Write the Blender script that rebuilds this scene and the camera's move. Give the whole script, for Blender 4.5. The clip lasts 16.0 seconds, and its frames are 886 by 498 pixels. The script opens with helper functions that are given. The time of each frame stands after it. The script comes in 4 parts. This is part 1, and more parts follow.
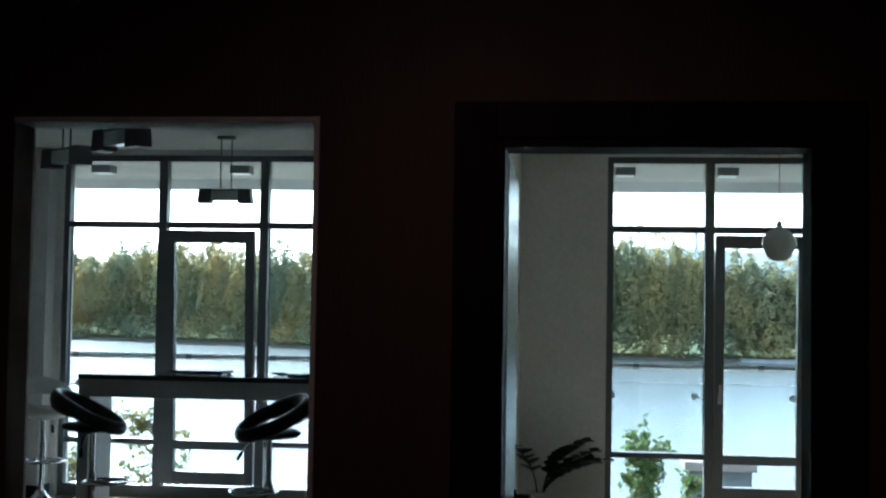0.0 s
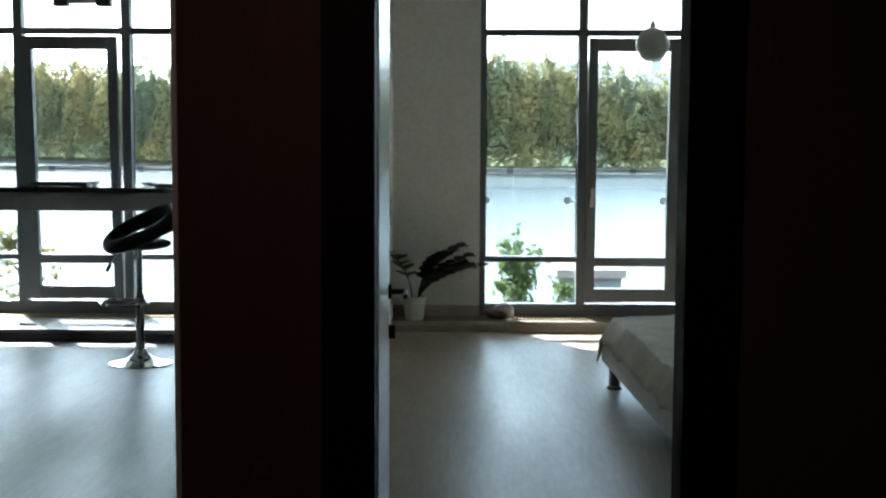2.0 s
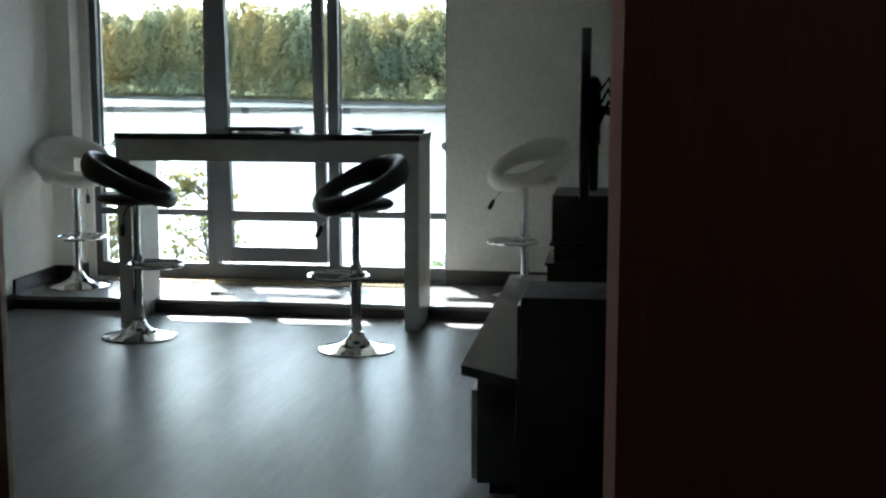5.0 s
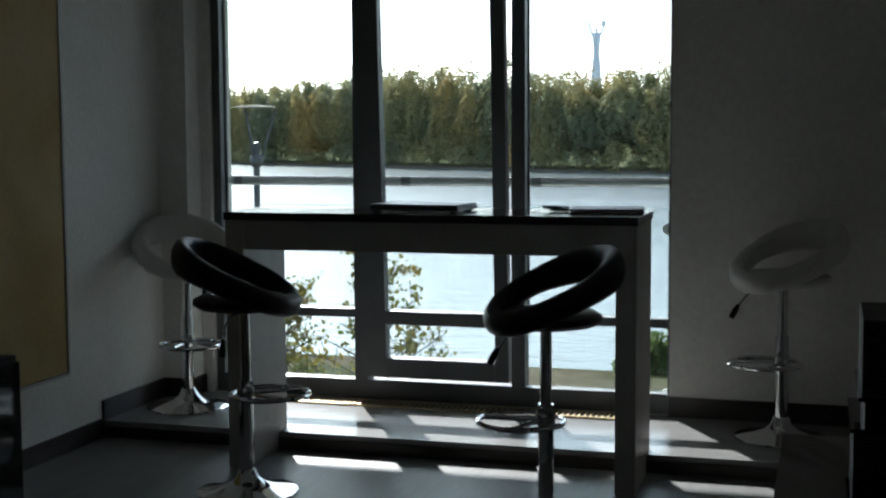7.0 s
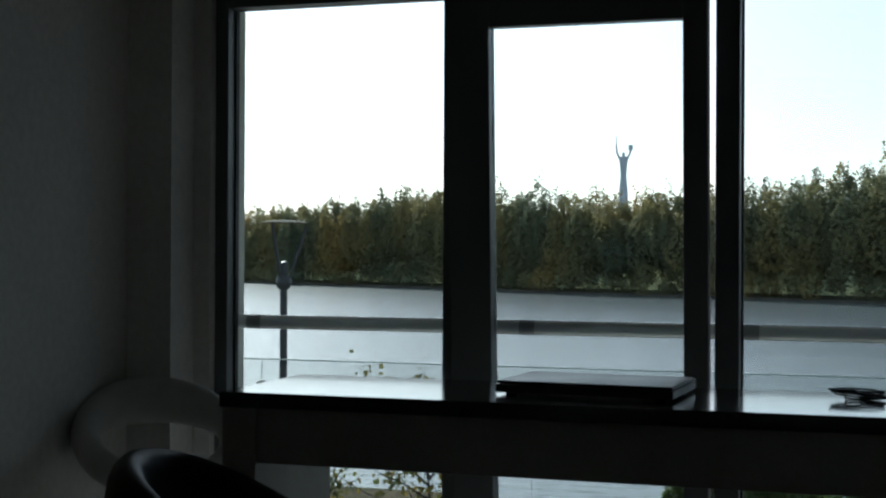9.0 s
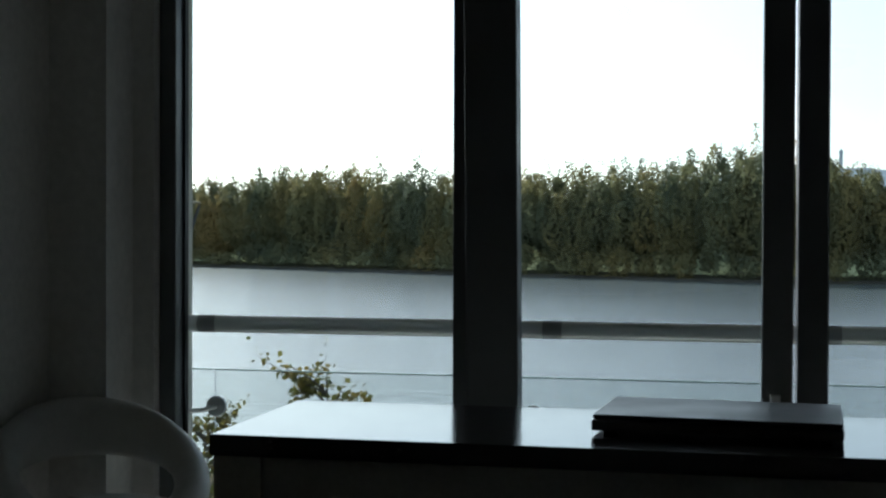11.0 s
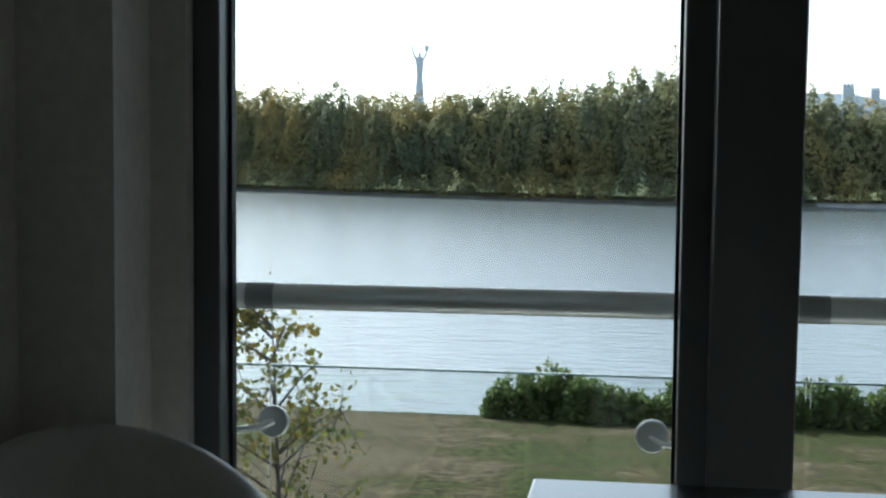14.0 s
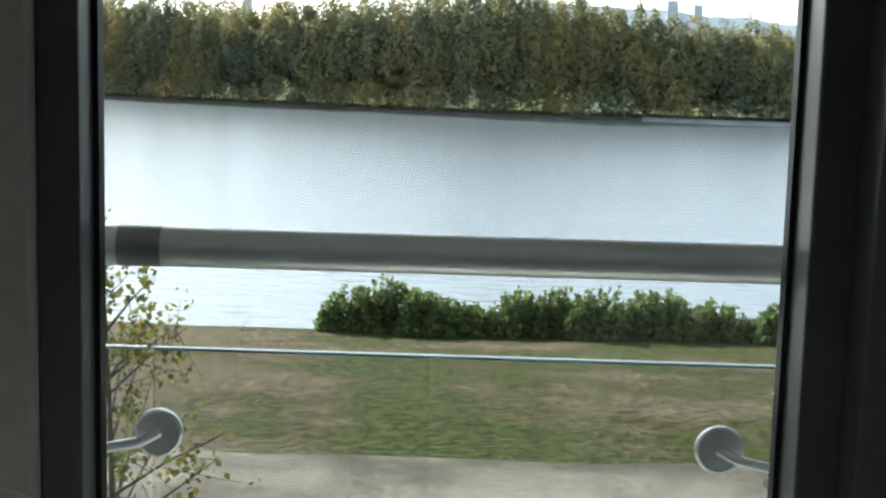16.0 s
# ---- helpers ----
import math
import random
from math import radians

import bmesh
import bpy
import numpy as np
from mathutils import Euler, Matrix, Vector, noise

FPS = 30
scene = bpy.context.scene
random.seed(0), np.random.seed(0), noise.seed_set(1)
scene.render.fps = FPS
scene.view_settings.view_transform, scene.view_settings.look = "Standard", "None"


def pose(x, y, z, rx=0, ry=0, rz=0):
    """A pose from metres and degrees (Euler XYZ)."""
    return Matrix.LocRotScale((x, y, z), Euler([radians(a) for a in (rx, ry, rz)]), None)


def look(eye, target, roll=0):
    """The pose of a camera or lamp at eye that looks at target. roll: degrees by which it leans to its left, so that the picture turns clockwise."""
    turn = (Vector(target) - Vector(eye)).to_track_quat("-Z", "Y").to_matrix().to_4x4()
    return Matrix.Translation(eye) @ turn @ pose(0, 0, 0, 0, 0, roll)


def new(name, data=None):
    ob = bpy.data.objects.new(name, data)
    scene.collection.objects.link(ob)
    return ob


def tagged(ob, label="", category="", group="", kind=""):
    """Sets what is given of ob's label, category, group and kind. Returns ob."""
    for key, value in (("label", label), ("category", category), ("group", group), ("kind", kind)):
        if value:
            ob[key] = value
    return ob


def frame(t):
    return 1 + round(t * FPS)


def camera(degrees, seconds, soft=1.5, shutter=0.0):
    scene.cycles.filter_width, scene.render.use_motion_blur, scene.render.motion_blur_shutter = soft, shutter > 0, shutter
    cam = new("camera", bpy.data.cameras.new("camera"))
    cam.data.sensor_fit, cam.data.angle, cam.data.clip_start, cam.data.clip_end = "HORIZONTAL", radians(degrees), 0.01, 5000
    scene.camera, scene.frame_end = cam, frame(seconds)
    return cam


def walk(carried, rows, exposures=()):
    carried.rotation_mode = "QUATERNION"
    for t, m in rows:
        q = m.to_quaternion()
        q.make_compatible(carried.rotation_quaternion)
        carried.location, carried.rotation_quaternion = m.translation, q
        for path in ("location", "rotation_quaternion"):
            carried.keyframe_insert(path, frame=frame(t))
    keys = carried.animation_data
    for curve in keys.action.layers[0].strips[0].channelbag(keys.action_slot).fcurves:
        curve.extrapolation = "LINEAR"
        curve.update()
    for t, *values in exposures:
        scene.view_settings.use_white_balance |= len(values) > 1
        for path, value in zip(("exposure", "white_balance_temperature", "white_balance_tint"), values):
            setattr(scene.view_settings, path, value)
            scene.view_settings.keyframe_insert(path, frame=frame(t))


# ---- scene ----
cam = camera(37.0, 16.0, soft=2.3)
PATH = [
    (0, (1.550, 0.549, 1.602), (1.331, 2.535, 1.694), 0.94),
    (0.5, (1.542, 0.579, 1.569), (1.338, 2.568, 1.581), 0.74),
    (1, (1.591, 0.588, 1.561), (1.418, 2.579, 1.492), 0.45),
    (1.5, (1.653, 0.648, 1.531), (1.525, 2.640, 1.404), 0.26),
    (2, (1.548, 0.667, 1.533), (1.521, 2.658, 1.349), 0.28),
    (2.5, (1.418, 0.697, 1.525), (1.488, 2.683, 1.300), 0.31),
    (3, (1.330, 0.895, 1.533), (1.449, 2.874, 1.274), 0.31),
    (3.5, (1.224, 1.196, 1.521), (1.341, 3.173, 1.247), 0.43),
    (4, (1.142, 1.594, 1.484), (1.178, 3.574, 1.205), 0.32),
    (4.5, (0.956, 1.903, 1.497), (0.868, 3.881, 1.217), 0.37),
    (5, (0.875, 2.325, 1.506), (0.606, 4.287, 1.228), 0.05),
    (5.2, (0.830, 2.458, 1.504), (0.511, 4.413, 1.227), 0.05),
    (7.5, (0.216, 5.208, 1.441), (-0.374, 7.115, 1.309), -0.64),
    (8, (-0.100, 5.979, 1.455), (-0.717, 7.880, 1.367), -1.03),
    (8.5, (-0.372, 6.488, 1.452), (-0.993, 8.389, 1.410), -0.98),
    (9, (-0.650, 6.879, 1.427), (-1.245, 8.789, 1.433), 0.28),
    (11.5, (-1.353, 7.708, 1.441), (-1.723, 9.673, 1.403), 0.18),
    (12, (-1.543, 7.896, 1.439), (-1.871, 9.869, 1.381), 0.58),
    (12.5, (-1.663, 8.065, 1.430), (-1.971, 10.040, 1.353), 0.63),
    (13, (-1.742, 8.278, 1.430), (-2.042, 10.253, 1.334), 0.54),
    (13.5, (-1.852, 8.472, 1.443), (-2.147, 10.446, 1.327), 0.54),
    (14, (-1.925, 8.709, 1.443), (-2.218, 10.682, 1.301), 0.53),
    (14.5, (-1.971, 8.894, 1.438), (-2.243, 10.868, 1.270), 0.42),
    (15, (-2.068, 9.094, 1.441), (-2.295, 11.071, 1.239), 0.29),
    (15.5, (-2.154, 9.263, 1.432), (-2.314, 11.243, 1.194), 0.89),
    (16, (-2.206, 9.446, 1.406), (-2.240, 11.428, 1.135), 1.56),
]
EXPOSE = [(0.0, 2.0, 5150, 3), (1.5, 2.3, 5250, 3), (2.5, 2.85, 5750, 7), (4.0, 3.05, 5800, 7), (5.0, 2.8, 5750, 7), (6.2, 1.7, 5750, 8), (7.5, 0.75, 5750, 8),
          (9.0, -0.1, 5700, 7), (11.5, 0.2, 5750, 7), (13.5, 0.65, 5800, 8), (15.0, 1.05, 6000, 9), (16.0, 1.15, 6150, 10)]
walk(cam, [(t, look(eye, target, roll)) for t, eye, target, roll in PATH], EXPOSE)

# ---- sky and sun ----
SUN_TO = Vector((-0.42, 0.74, 0.53)).normalized()
world = bpy.data.worlds.new("world")
scene.world = world
world.use_nodes = True
wn = world.node_tree.nodes
sky = wn.new("ShaderNodeTexSky")
sky.sky_type = "NISHITA"
sky.sun_disc = False
sky.sun_elevation = math.asin(SUN_TO.z)
sky.sun_rotation = math.atan2(SUN_TO.x, SUN_TO.y)
sky.air_density, sky.dust_density, sky.ozone_density = 1.0, 1.0, 1.5
wn["Background"].inputs["Strength"].default_value = 0.15
haze = wn.new("ShaderNodeHueSaturation")
haze.inputs["Saturation"].default_value, haze.inputs["Value"].default_value = 0.45, 1.0
world.node_tree.links.new(sky.outputs[0], haze.inputs["Color"])
world.node_tree.links.new(haze.outputs[0], wn["Background"].inputs["Color"])
sun = new("sun", bpy.data.lights.new("sun", "SUN"))
sun.data.energy, sun.data.angle, sun.data.color = 4.8, radians(0.6), (1.0, 0.94, 0.84)
sun.matrix_world = look((0, 0, 30), Vector((0, 0, 30)) - SUN_TO)


# ---- materials ----
def rgb(c):
    return (c, c, c, 1) if isinstance(c, (int, float)) else (*c, 1)


def mat(name, base, rough=0.5, metal=0.0, vary=0.12, scale=8.0, bump=0.0, bump_scale=60.0, stretch=(1, 1, 1), second=None, rand=0.0, coat=0.0, fine=0.06, spec=0.5):
    """Principled surface with coarse and fine variation of colour and roughness, and a fine relief."""
    m = bpy.data.materials.new(name)
    m.use_nodes = True
    nt = m.node_tree
    n, l = nt.nodes, nt.links
    p = n["Principled BSDF"]
    tc = n.new("ShaderNodeTexCoord")
    mp = n.new("ShaderNodeMapping")
    mp.inputs["Scale"].default_value = stretch
    l.new(tc.outputs["Object"], mp.inputs["Vector"])
    big = n.new("ShaderNodeTexNoise")
    big.inputs["Scale"].default_value, big.inputs["Detail"].default_value = scale, 5
    l.new(mp.outputs[0], big.inputs["Vector"])
    small = n.new("ShaderNodeTexNoise")
    small.inputs["Scale"].default_value, small.inputs["Detail"].default_value = scale * 14, 3
    l.new(mp.outputs[0], small.inputs["Vector"])
    mix = n.new("ShaderNodeMix")
    mix.data_type = "RGBA"
    a = rgb(base)
    b = rgb(second) if second else tuple(max(0.0, v * (1 - 2 * vary)) for v in a[:3]) + (1,)
    mix.inputs[6].default_value, mix.inputs[7].default_value = a, b
    ramp = n.new("ShaderNodeMapRange")
    ramp.inputs[1].default_value, ramp.inputs[2].default_value = 0.35, 0.68
    l.new(big.outputs["Fac"], ramp.inputs[0])
    l.new(ramp.outputs[0], mix.inputs[0])
    hsv = n.new("ShaderNodeHueSaturation")
    vr = n.new("ShaderNodeMapRange")
    vr.inputs[1].default_value, vr.inputs[2].default_value = 0.3, 0.7
    vr.inputs[3].default_value, vr.inputs[4].default_value = 1 - fine, 1 + fine
    l.new(small.outputs["Fac"], vr.inputs[0])
    l.new(mix.outputs[2], hsv.inputs["Color"])
    if rand:
        info = n.new("ShaderNodeObjectInfo")
        rr = n.new("ShaderNodeMapRange")
        rr.inputs[3].default_value, rr.inputs[4].default_value = 1 - rand, 1 + rand
        l.new(info.outputs["Random"], rr.inputs[0])
        mul = n.new("ShaderNodeMath")
        mul.operation = "MULTIPLY"
        l.new(rr.outputs[0], mul.inputs[0])
        l.new(vr.outputs[0], mul.inputs[1])
        l.new(mul.outputs[0], hsv.inputs["Value"])
    else:
        l.new(vr.outputs[0], hsv.inputs["Value"])
    l.new(hsv.outputs[0], p.inputs["Base Color"])
    rm = n.new("ShaderNodeMapRange")
    rm.inputs[1].default_value, rm.inputs[2].default_value = 0.3, 0.7
    rm.inputs[3].default_value, rm.inputs[4].default_value = max(0.02, rough * 0.85), min(1, rough * 1.15)
    l.new(big.outputs["Fac"], rm.inputs[0])
    l.new(rm.outputs[0], p.inputs["Roughness"])
    p.inputs["Metallic"].default_value = metal
    p.inputs["Specular IOR Level"].default_value = spec
    p.inputs["Coat Weight"].default_value = coat
    if bump:
        bt = n.new("ShaderNodeTexNoise")
        bt.inputs["Scale"].default_value, bt.inputs["Detail"].default_value = bump_scale, 4
        l.new(mp.outputs[0], bt.inputs["Vector"])
        bp = n.new("ShaderNodeBump")
        bp.inputs["Strength"].default_value, bp.inputs["Distance"].default_value = bump, 0.01
        l.new(bt.outputs["Fac"], bp.inputs["Height"])
        l.new(bp.outputs[0], p.inputs["Normal"])
    return m


def glass_mat(name, tint=(0.93, 0.97, 0.96), ior=1.45, rough=0.0):
    m = bpy.data.materials.new(name)
    m.use_nodes = True
    n, l = m.node_tree.nodes, m.node_tree.links
    n.remove(n["Principled BSDF"])
    tr = n.new("ShaderNodeBsdfTransparent")
    tr.inputs[0].default_value = (*tint, 1)
    gl = n.new("ShaderNodeBsdfGlossy")
    gl.inputs["Roughness"].default_value = rough
    fr = n.new("ShaderNodeFresnel")
    fr.inputs[0].default_value = ior
    mx = n.new("ShaderNodeMixShader")
    l.new(fr.outputs[0], mx.inputs[0])
    l.new(tr.outputs[0], mx.inputs[1])
    l.new(gl.outputs[0], mx.inputs[2])
    l.new(mx.outputs[0], n["Material Output"].inputs[0])
    return m


M = {}
M["white_wall"] = mat("white_wall_paint", (0.80, 0.79, 0.75), 0.75, vary=0.03, scale=3, bump=0.08, bump_scale=180)
M["brown_wall"] = mat("brown_wallpaper", (0.11, 0.065, 0.045), 0.6, vary=0.1, scale=5, bump=0.25, bump_scale=220, stretch=(1, 1, 0.15))
M["ceiling"] = mat("ceiling_paint", (0.78, 0.78, 0.75), 0.85, vary=0.02, scale=2)
M["vinyl"] = mat("grey_laminate", (0.20, 0.20, 0.195), 0.40, vary=0.12, scale=3, bump=0.05, bump_scale=30, stretch=(1, 0.12, 1), fine=0.1, spec=0.32)
M["beige_floor"] = mat("beige_laminate", (0.40, 0.33, 0.235), 0.40, vary=0.1, scale=3, bump=0.05, bump_scale=30, stretch=(1, 0.12, 1), fine=0.1, spec=0.3)
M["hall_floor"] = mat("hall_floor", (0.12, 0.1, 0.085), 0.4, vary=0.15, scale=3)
M["tile"] = mat("platform_tile", (0.30, 0.30, 0.29), 0.22, vary=0.12, scale=4, bump=0.03, bump_scale=25, stretch=(0.2, 1, 1))
M["beige_tile"] = mat("beige_platform", (0.46, 0.42, 0.34), 0.25, vary=0.08, scale=4, stretch=(0.2, 1, 1))
M["dark_base"] = mat("dark_baseboard", (0.035, 0.026, 0.022), 0.4, vary=0.15, scale=6, stretch=(0.1, 1, 1))
M["beige_base"] = mat("beige_baseboard", (0.40, 0.34, 0.26), 0.45, vary=0.1, scale=6)
M["wenge"] = mat("wenge_wood", (0.014, 0.009, 0.007), 0.6, vary=0.25, scale=9, bump=0.1, bump_scale=60, stretch=(1, 1, 0.08), spec=0.2)
M["door_skin"] = mat("pale_door_skin", (0.40, 0.42, 0.42), 0.22, vary=0.05, scale=4, stretch=(1, 1, 0.1))
M["alu"] = mat("grey_frame_paint", (0.14, 0.15, 0.155), 0.38, vary=0.06, scale=6, fine=0.03)
M["gasket"] = mat("black_gasket", 0.012, 0.6)
M["glass"] = glass_mat("window_glass")
M["rail_glass"] = glass_mat("rail_glass", (0.94, 0.955, 0.95))
M["edge_glass"] = mat("glass_edge", (0.45, 0.62, 0.56), 0.2, vary=0.1)
M["steel"] = mat("brushed_steel", (0.74, 0.735, 0.73), 0.45, 1.0, vary=0.06, scale=10, stretch=(0.2, 1, 1))
M["dull_steel"] = mat("dull_steel", (0.16, 0.16, 0.165), 0.45, 0.9, vary=0.1)
M["sleeve"] = mat("grey_sleeve", (0.32, 0.32, 0.325), 0.45, 0.8, vary=0.1)
M["chrome"] = mat("chrome", (0.75, 0.75, 0.76), 0.07, 1.0, vary=0.03, scale=20)
M["black_leather"] = mat("black_leather", (0.009, 0.009, 0.010), 0.45, vary=0.2, scale=20, bump=0.2, bump_scale=300, spec=0.3)
M["white_leather"] = mat("white_leather", (0.66, 0.65, 0.61), 0.42, vary=0.05, scale=20, bump=0.2, bump_scale=300)
M["black_plastic"] = mat("black_plastic", 0.009, 0.5, vary=0.1, spec=0.25)
M["gloss_black"] = mat("gloss_black", 0.010, 0.06, vary=0.05, coat=0.3)
M["bar_top"] = mat("black_gloss_worktop", 0.02, 0.12, vary=0.1, scale=20, coat=0.15)
M["bar_body"] = mat("pale_lacquer", (0.50, 0.49, 0.46), 0.35, vary=0.05)
M["brass"] = mat("gold_slat", (0.62, 0.50, 0.30), 0.35, 0.8, vary=0.08)
# near-black that stands in for the shade below the grille slats
M["void"] = mat("painted_gap_shade", 0.01, 0.8)
M["cream"] = mat("cream_quilt", (0.62, 0.56, 0.45), 0.85, vary=0.08, scale=6, bump=0.6, bump_scale=26)
M["navy"] = mat("navy_sheet", (0.015, 0.015, 0.09), 0.8, vary=0.15)
M["flower"] = mat("flowered_mattress", (0.30, 0.20, 0.24), 0.8, scale=25, second=(0.08, 0.05, 0.12))
M["bed_board"] = mat("birch_board", (0.60, 0.53, 0.42), 0.4, vary=0.08, scale=5, stretch=(1, 0.1, 1))
M["leaf"] = mat("plant_leaf", (0.025, 0.06, 0.02), 0.3, vary=0.25, scale=20, rand=0.3)
M["pot"] = mat("white_pot", (0.7, 0.69, 0.66), 0.3, vary=0.04)
M["soil"] = mat("soil", (0.03, 0.02, 0.015), 0.9)
M["bag"] = mat("brown_bag", (0.10, 0.06, 0.05), 0.6, vary=0.3, scale=20)
M["pale_bag"] = mat("pale_bag", (0.45, 0.42, 0.38), 0.6, vary=0.15, scale=20)
M["ochre"] = mat("ochre_panel", (0.50, 0.36, 0.12), 0.7, vary=0.1, scale=3, bump=0.2, bump_scale=200)
M["green"] = mat("green_label", (0.10, 0.14, 0.02), 0.6)
M["frost"] = mat("frosted_glass", (0.70, 0.72, 0.70), 0.3, vary=0.04)
M["globe"] = mat("globe_glass", (0.62, 0.63, 0.62), 0.18, vary=0.05, coat=0.5)
M["grey_plastic"] = mat("grey_plastic", (0.06, 0.06, 0.065), 0.4, vary=0.08)
M["concrete"] = mat("soffit_render", (0.42, 0.42, 0.41), 0.8, vary=0.1, scale=1.2)
M["lamp_post"] = mat("grey_lamp_post", (0.06, 0.065, 0.07), 0.5, vary=0.1)
M["lamp_disc"] = mat("pale_reflector", (0.12, 0.11, 0.08), 0.9, vary=0.1, spec=0.1)
M["trunk"] = mat("bark", (0.09, 0.075, 0.06), 0.85, vary=0.25, scale=6)
M["statue"] = mat("pale_titanium", (0.62, 0.66, 0.69), 0.6, vary=0.05, scale=0.05)
# pale slate blue: the haze of distance is painted into the hill's colour
M["hill"] = mat("haze_tinted_hill", (0.36, 0.43, 0.48), 0.9, vary=0.15, scale=0.02)
M["far_wall"] = mat("far_masonry", (0.62, 0.66, 0.69), 0.8, vary=0.1, scale=0.05)
M["sand"] = mat("sand", (0.21, 0.185, 0.145), 1.0, vary=0.3, scale=0.5, fine=0.25, bump=0.5, bump_scale=3, spec=0.05)
M["kiosk"] = mat("kiosk_sheet", (0.16, 0.17, 0.18), 0.6, vary=0.1)
M["bank"] = mat("muddy_bank", (0.11, 0.10, 0.07), 0.95, vary=0.3, scale=0.4, fine=0.2)
M["quay"] = mat("pale_paving", (0.30, 0.30, 0.28), 0.85, vary=0.2, scale=0.3, fine=0.15)
M["orange"] = mat("orange_roof", (0.36, 0.19, 0.08), 0.7, vary=0.15, scale=1.0)
M["kiosk_roof"] = mat("kiosk_roof", (0.35, 0.28, 0.25), 0.7, vary=0.1)


def foliage(name, ramp, scale, spread):
    """Leaf clumps: tree-wide drift between hues and a chance value for every leaf card."""
    m = bpy.data.materials.new(name)
    m.use_nodes = True
    n, l = m.node_tree.nodes, m.node_tree.links
    p = n["Principled BSDF"]
    tc = n.new("ShaderNodeTexCoord")
    no = n.new("ShaderNodeTexNoise")
    no.inputs["Scale"].default_value, no.inputs["Detail"].default_value = scale, 2
    l.new(tc.outputs["Object"], no.inputs["Vector"])
    geo = n.new("ShaderNodeNewGeometry")
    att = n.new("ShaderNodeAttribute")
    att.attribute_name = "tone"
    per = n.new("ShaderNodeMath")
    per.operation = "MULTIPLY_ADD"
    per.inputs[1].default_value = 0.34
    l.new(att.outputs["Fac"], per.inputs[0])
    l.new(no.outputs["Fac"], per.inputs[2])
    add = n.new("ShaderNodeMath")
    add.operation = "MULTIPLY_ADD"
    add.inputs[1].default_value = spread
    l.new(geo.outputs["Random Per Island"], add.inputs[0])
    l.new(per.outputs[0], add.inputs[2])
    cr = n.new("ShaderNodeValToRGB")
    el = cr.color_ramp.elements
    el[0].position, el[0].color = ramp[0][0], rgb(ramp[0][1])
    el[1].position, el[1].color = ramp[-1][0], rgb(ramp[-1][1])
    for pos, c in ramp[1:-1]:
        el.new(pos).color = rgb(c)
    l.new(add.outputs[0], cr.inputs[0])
    l.new(cr.outputs[0], p.inputs["Base Color"])
    p.inputs["Roughness"].default_value = 0.7
    p.inputs["Specular IOR Level"].default_value = 0.2
    p.inputs["Subsurface Weight"].default_value = 0.0
    tl = n.new("ShaderNodeBsdfTranslucent")
    l.new(cr.outputs[0], tl.inputs[0])
    mx = n.new("ShaderNodeMixShader")
    mx.inputs[0].default_value = 0.5
    l.new(p.outputs[0], mx.inputs[1])
    l.new(tl.outputs[0], mx.inputs[2])
    l.new(mx.outputs[0], n["Material Output"].inputs[0])
    return m


M["woods"] = foliage("autumn_woods", [(0.4, (0.15, 0.185, 0.125)), (0.65, (0.225, 0.235, 0.13)), (0.86, (0.33, 0.29, 0.13)), (1.08, (0.44, 0.33, 0.13))], 0.045, 0.04)
M["young_leaf"] = foliage("birch_leaf", [(0.4, (0.08, 0.11, 0.03)), (0.6, (0.14, 0.14, 0.04)), (0.9, (0.28, 0.2, 0.05))], 0.6, 0.35)
M["bush_leaf"] = foliage("reed_leaf", [(0.35, (0.07, 0.115, 0.045)), (0.6, (0.125, 0.175, 0.06)), (0.9, (0.22, 0.235, 0.085))], 0.25, 0.35)

# water: low ripples, mirror-like
wm = bpy.data.materials.new("river_water")
wm.use_nodes = True
wn2, wl2 = wm.node_tree.nodes, wm.node_tree.links
wp = wn2["Principled BSDF"]
wp.inputs["Base Color"].default_value = (0.125, 0.145, 0.155, 1)
wp.inputs["Roughness"].default_value = 0.2
wp.inputs["IOR"].default_value = 1.33
wtc = wn2.new("ShaderNodeTexCoord")
wmp = wn2.new("ShaderNodeMapping")
wmp.inputs["Scale"].default_value = (0.5, 1.0, 1.0)
wno = wn2.new("ShaderNodeTexNoise")
wno.inputs["Scale"].default_value, wno.inputs["Detail"].default_value = 1.1, 4
wbp = wn2.new("ShaderNodeBump")
wbp.inputs["Strength"].default_value, wbp.inputs["Distance"].default_value = 0.7, 0.14
wl2.new(wtc.outputs["Object"], wmp.inputs["Vector"])
wl2.new(wmp.outputs[0], wno.inputs["Vector"])
wl2.new(wno.outputs["Fac"], wbp.inputs["Height"])
wl2.new(wbp.outputs[0], wp.inputs["Normal"])
M["water"] = wm

# ground: worn grass with bare sandy patches
gm = bpy.data.materials.new("worn_grass")
gm.use_nodes = True
gn, gl2 = gm.node_tree.nodes, gm.node_tree.links
gp = gn["Principled BSDF"]
gtc = gn.new("ShaderNodeTexCoord")
g1 = gn.new("ShaderNodeTexNoise")
g1.inputs["Scale"].default_value, g1.inputs["Detail"].default_value = 0.16, 8
g2 = gn.new("ShaderNodeTexNoise")
g2.inputs["Scale"].default_value, g2.inputs["Detail"].default_value = 4.0, 5
gr = gn.new("ShaderNodeValToRGB")
ge = gr.color_ramp.elements
ge[0].position, ge[0].color = 0.40, (0.052, 0.060, 0.018, 1)
ge[1].position, ge[1].color = 0.60, (0.112, 0.088, 0.054, 1)
ge.new(0.49).color = (0.068, 0.061, 0.026, 1)
gh = gn.new("ShaderNodeHueSaturation")
gv = gn.new("ShaderNodeMapRange")
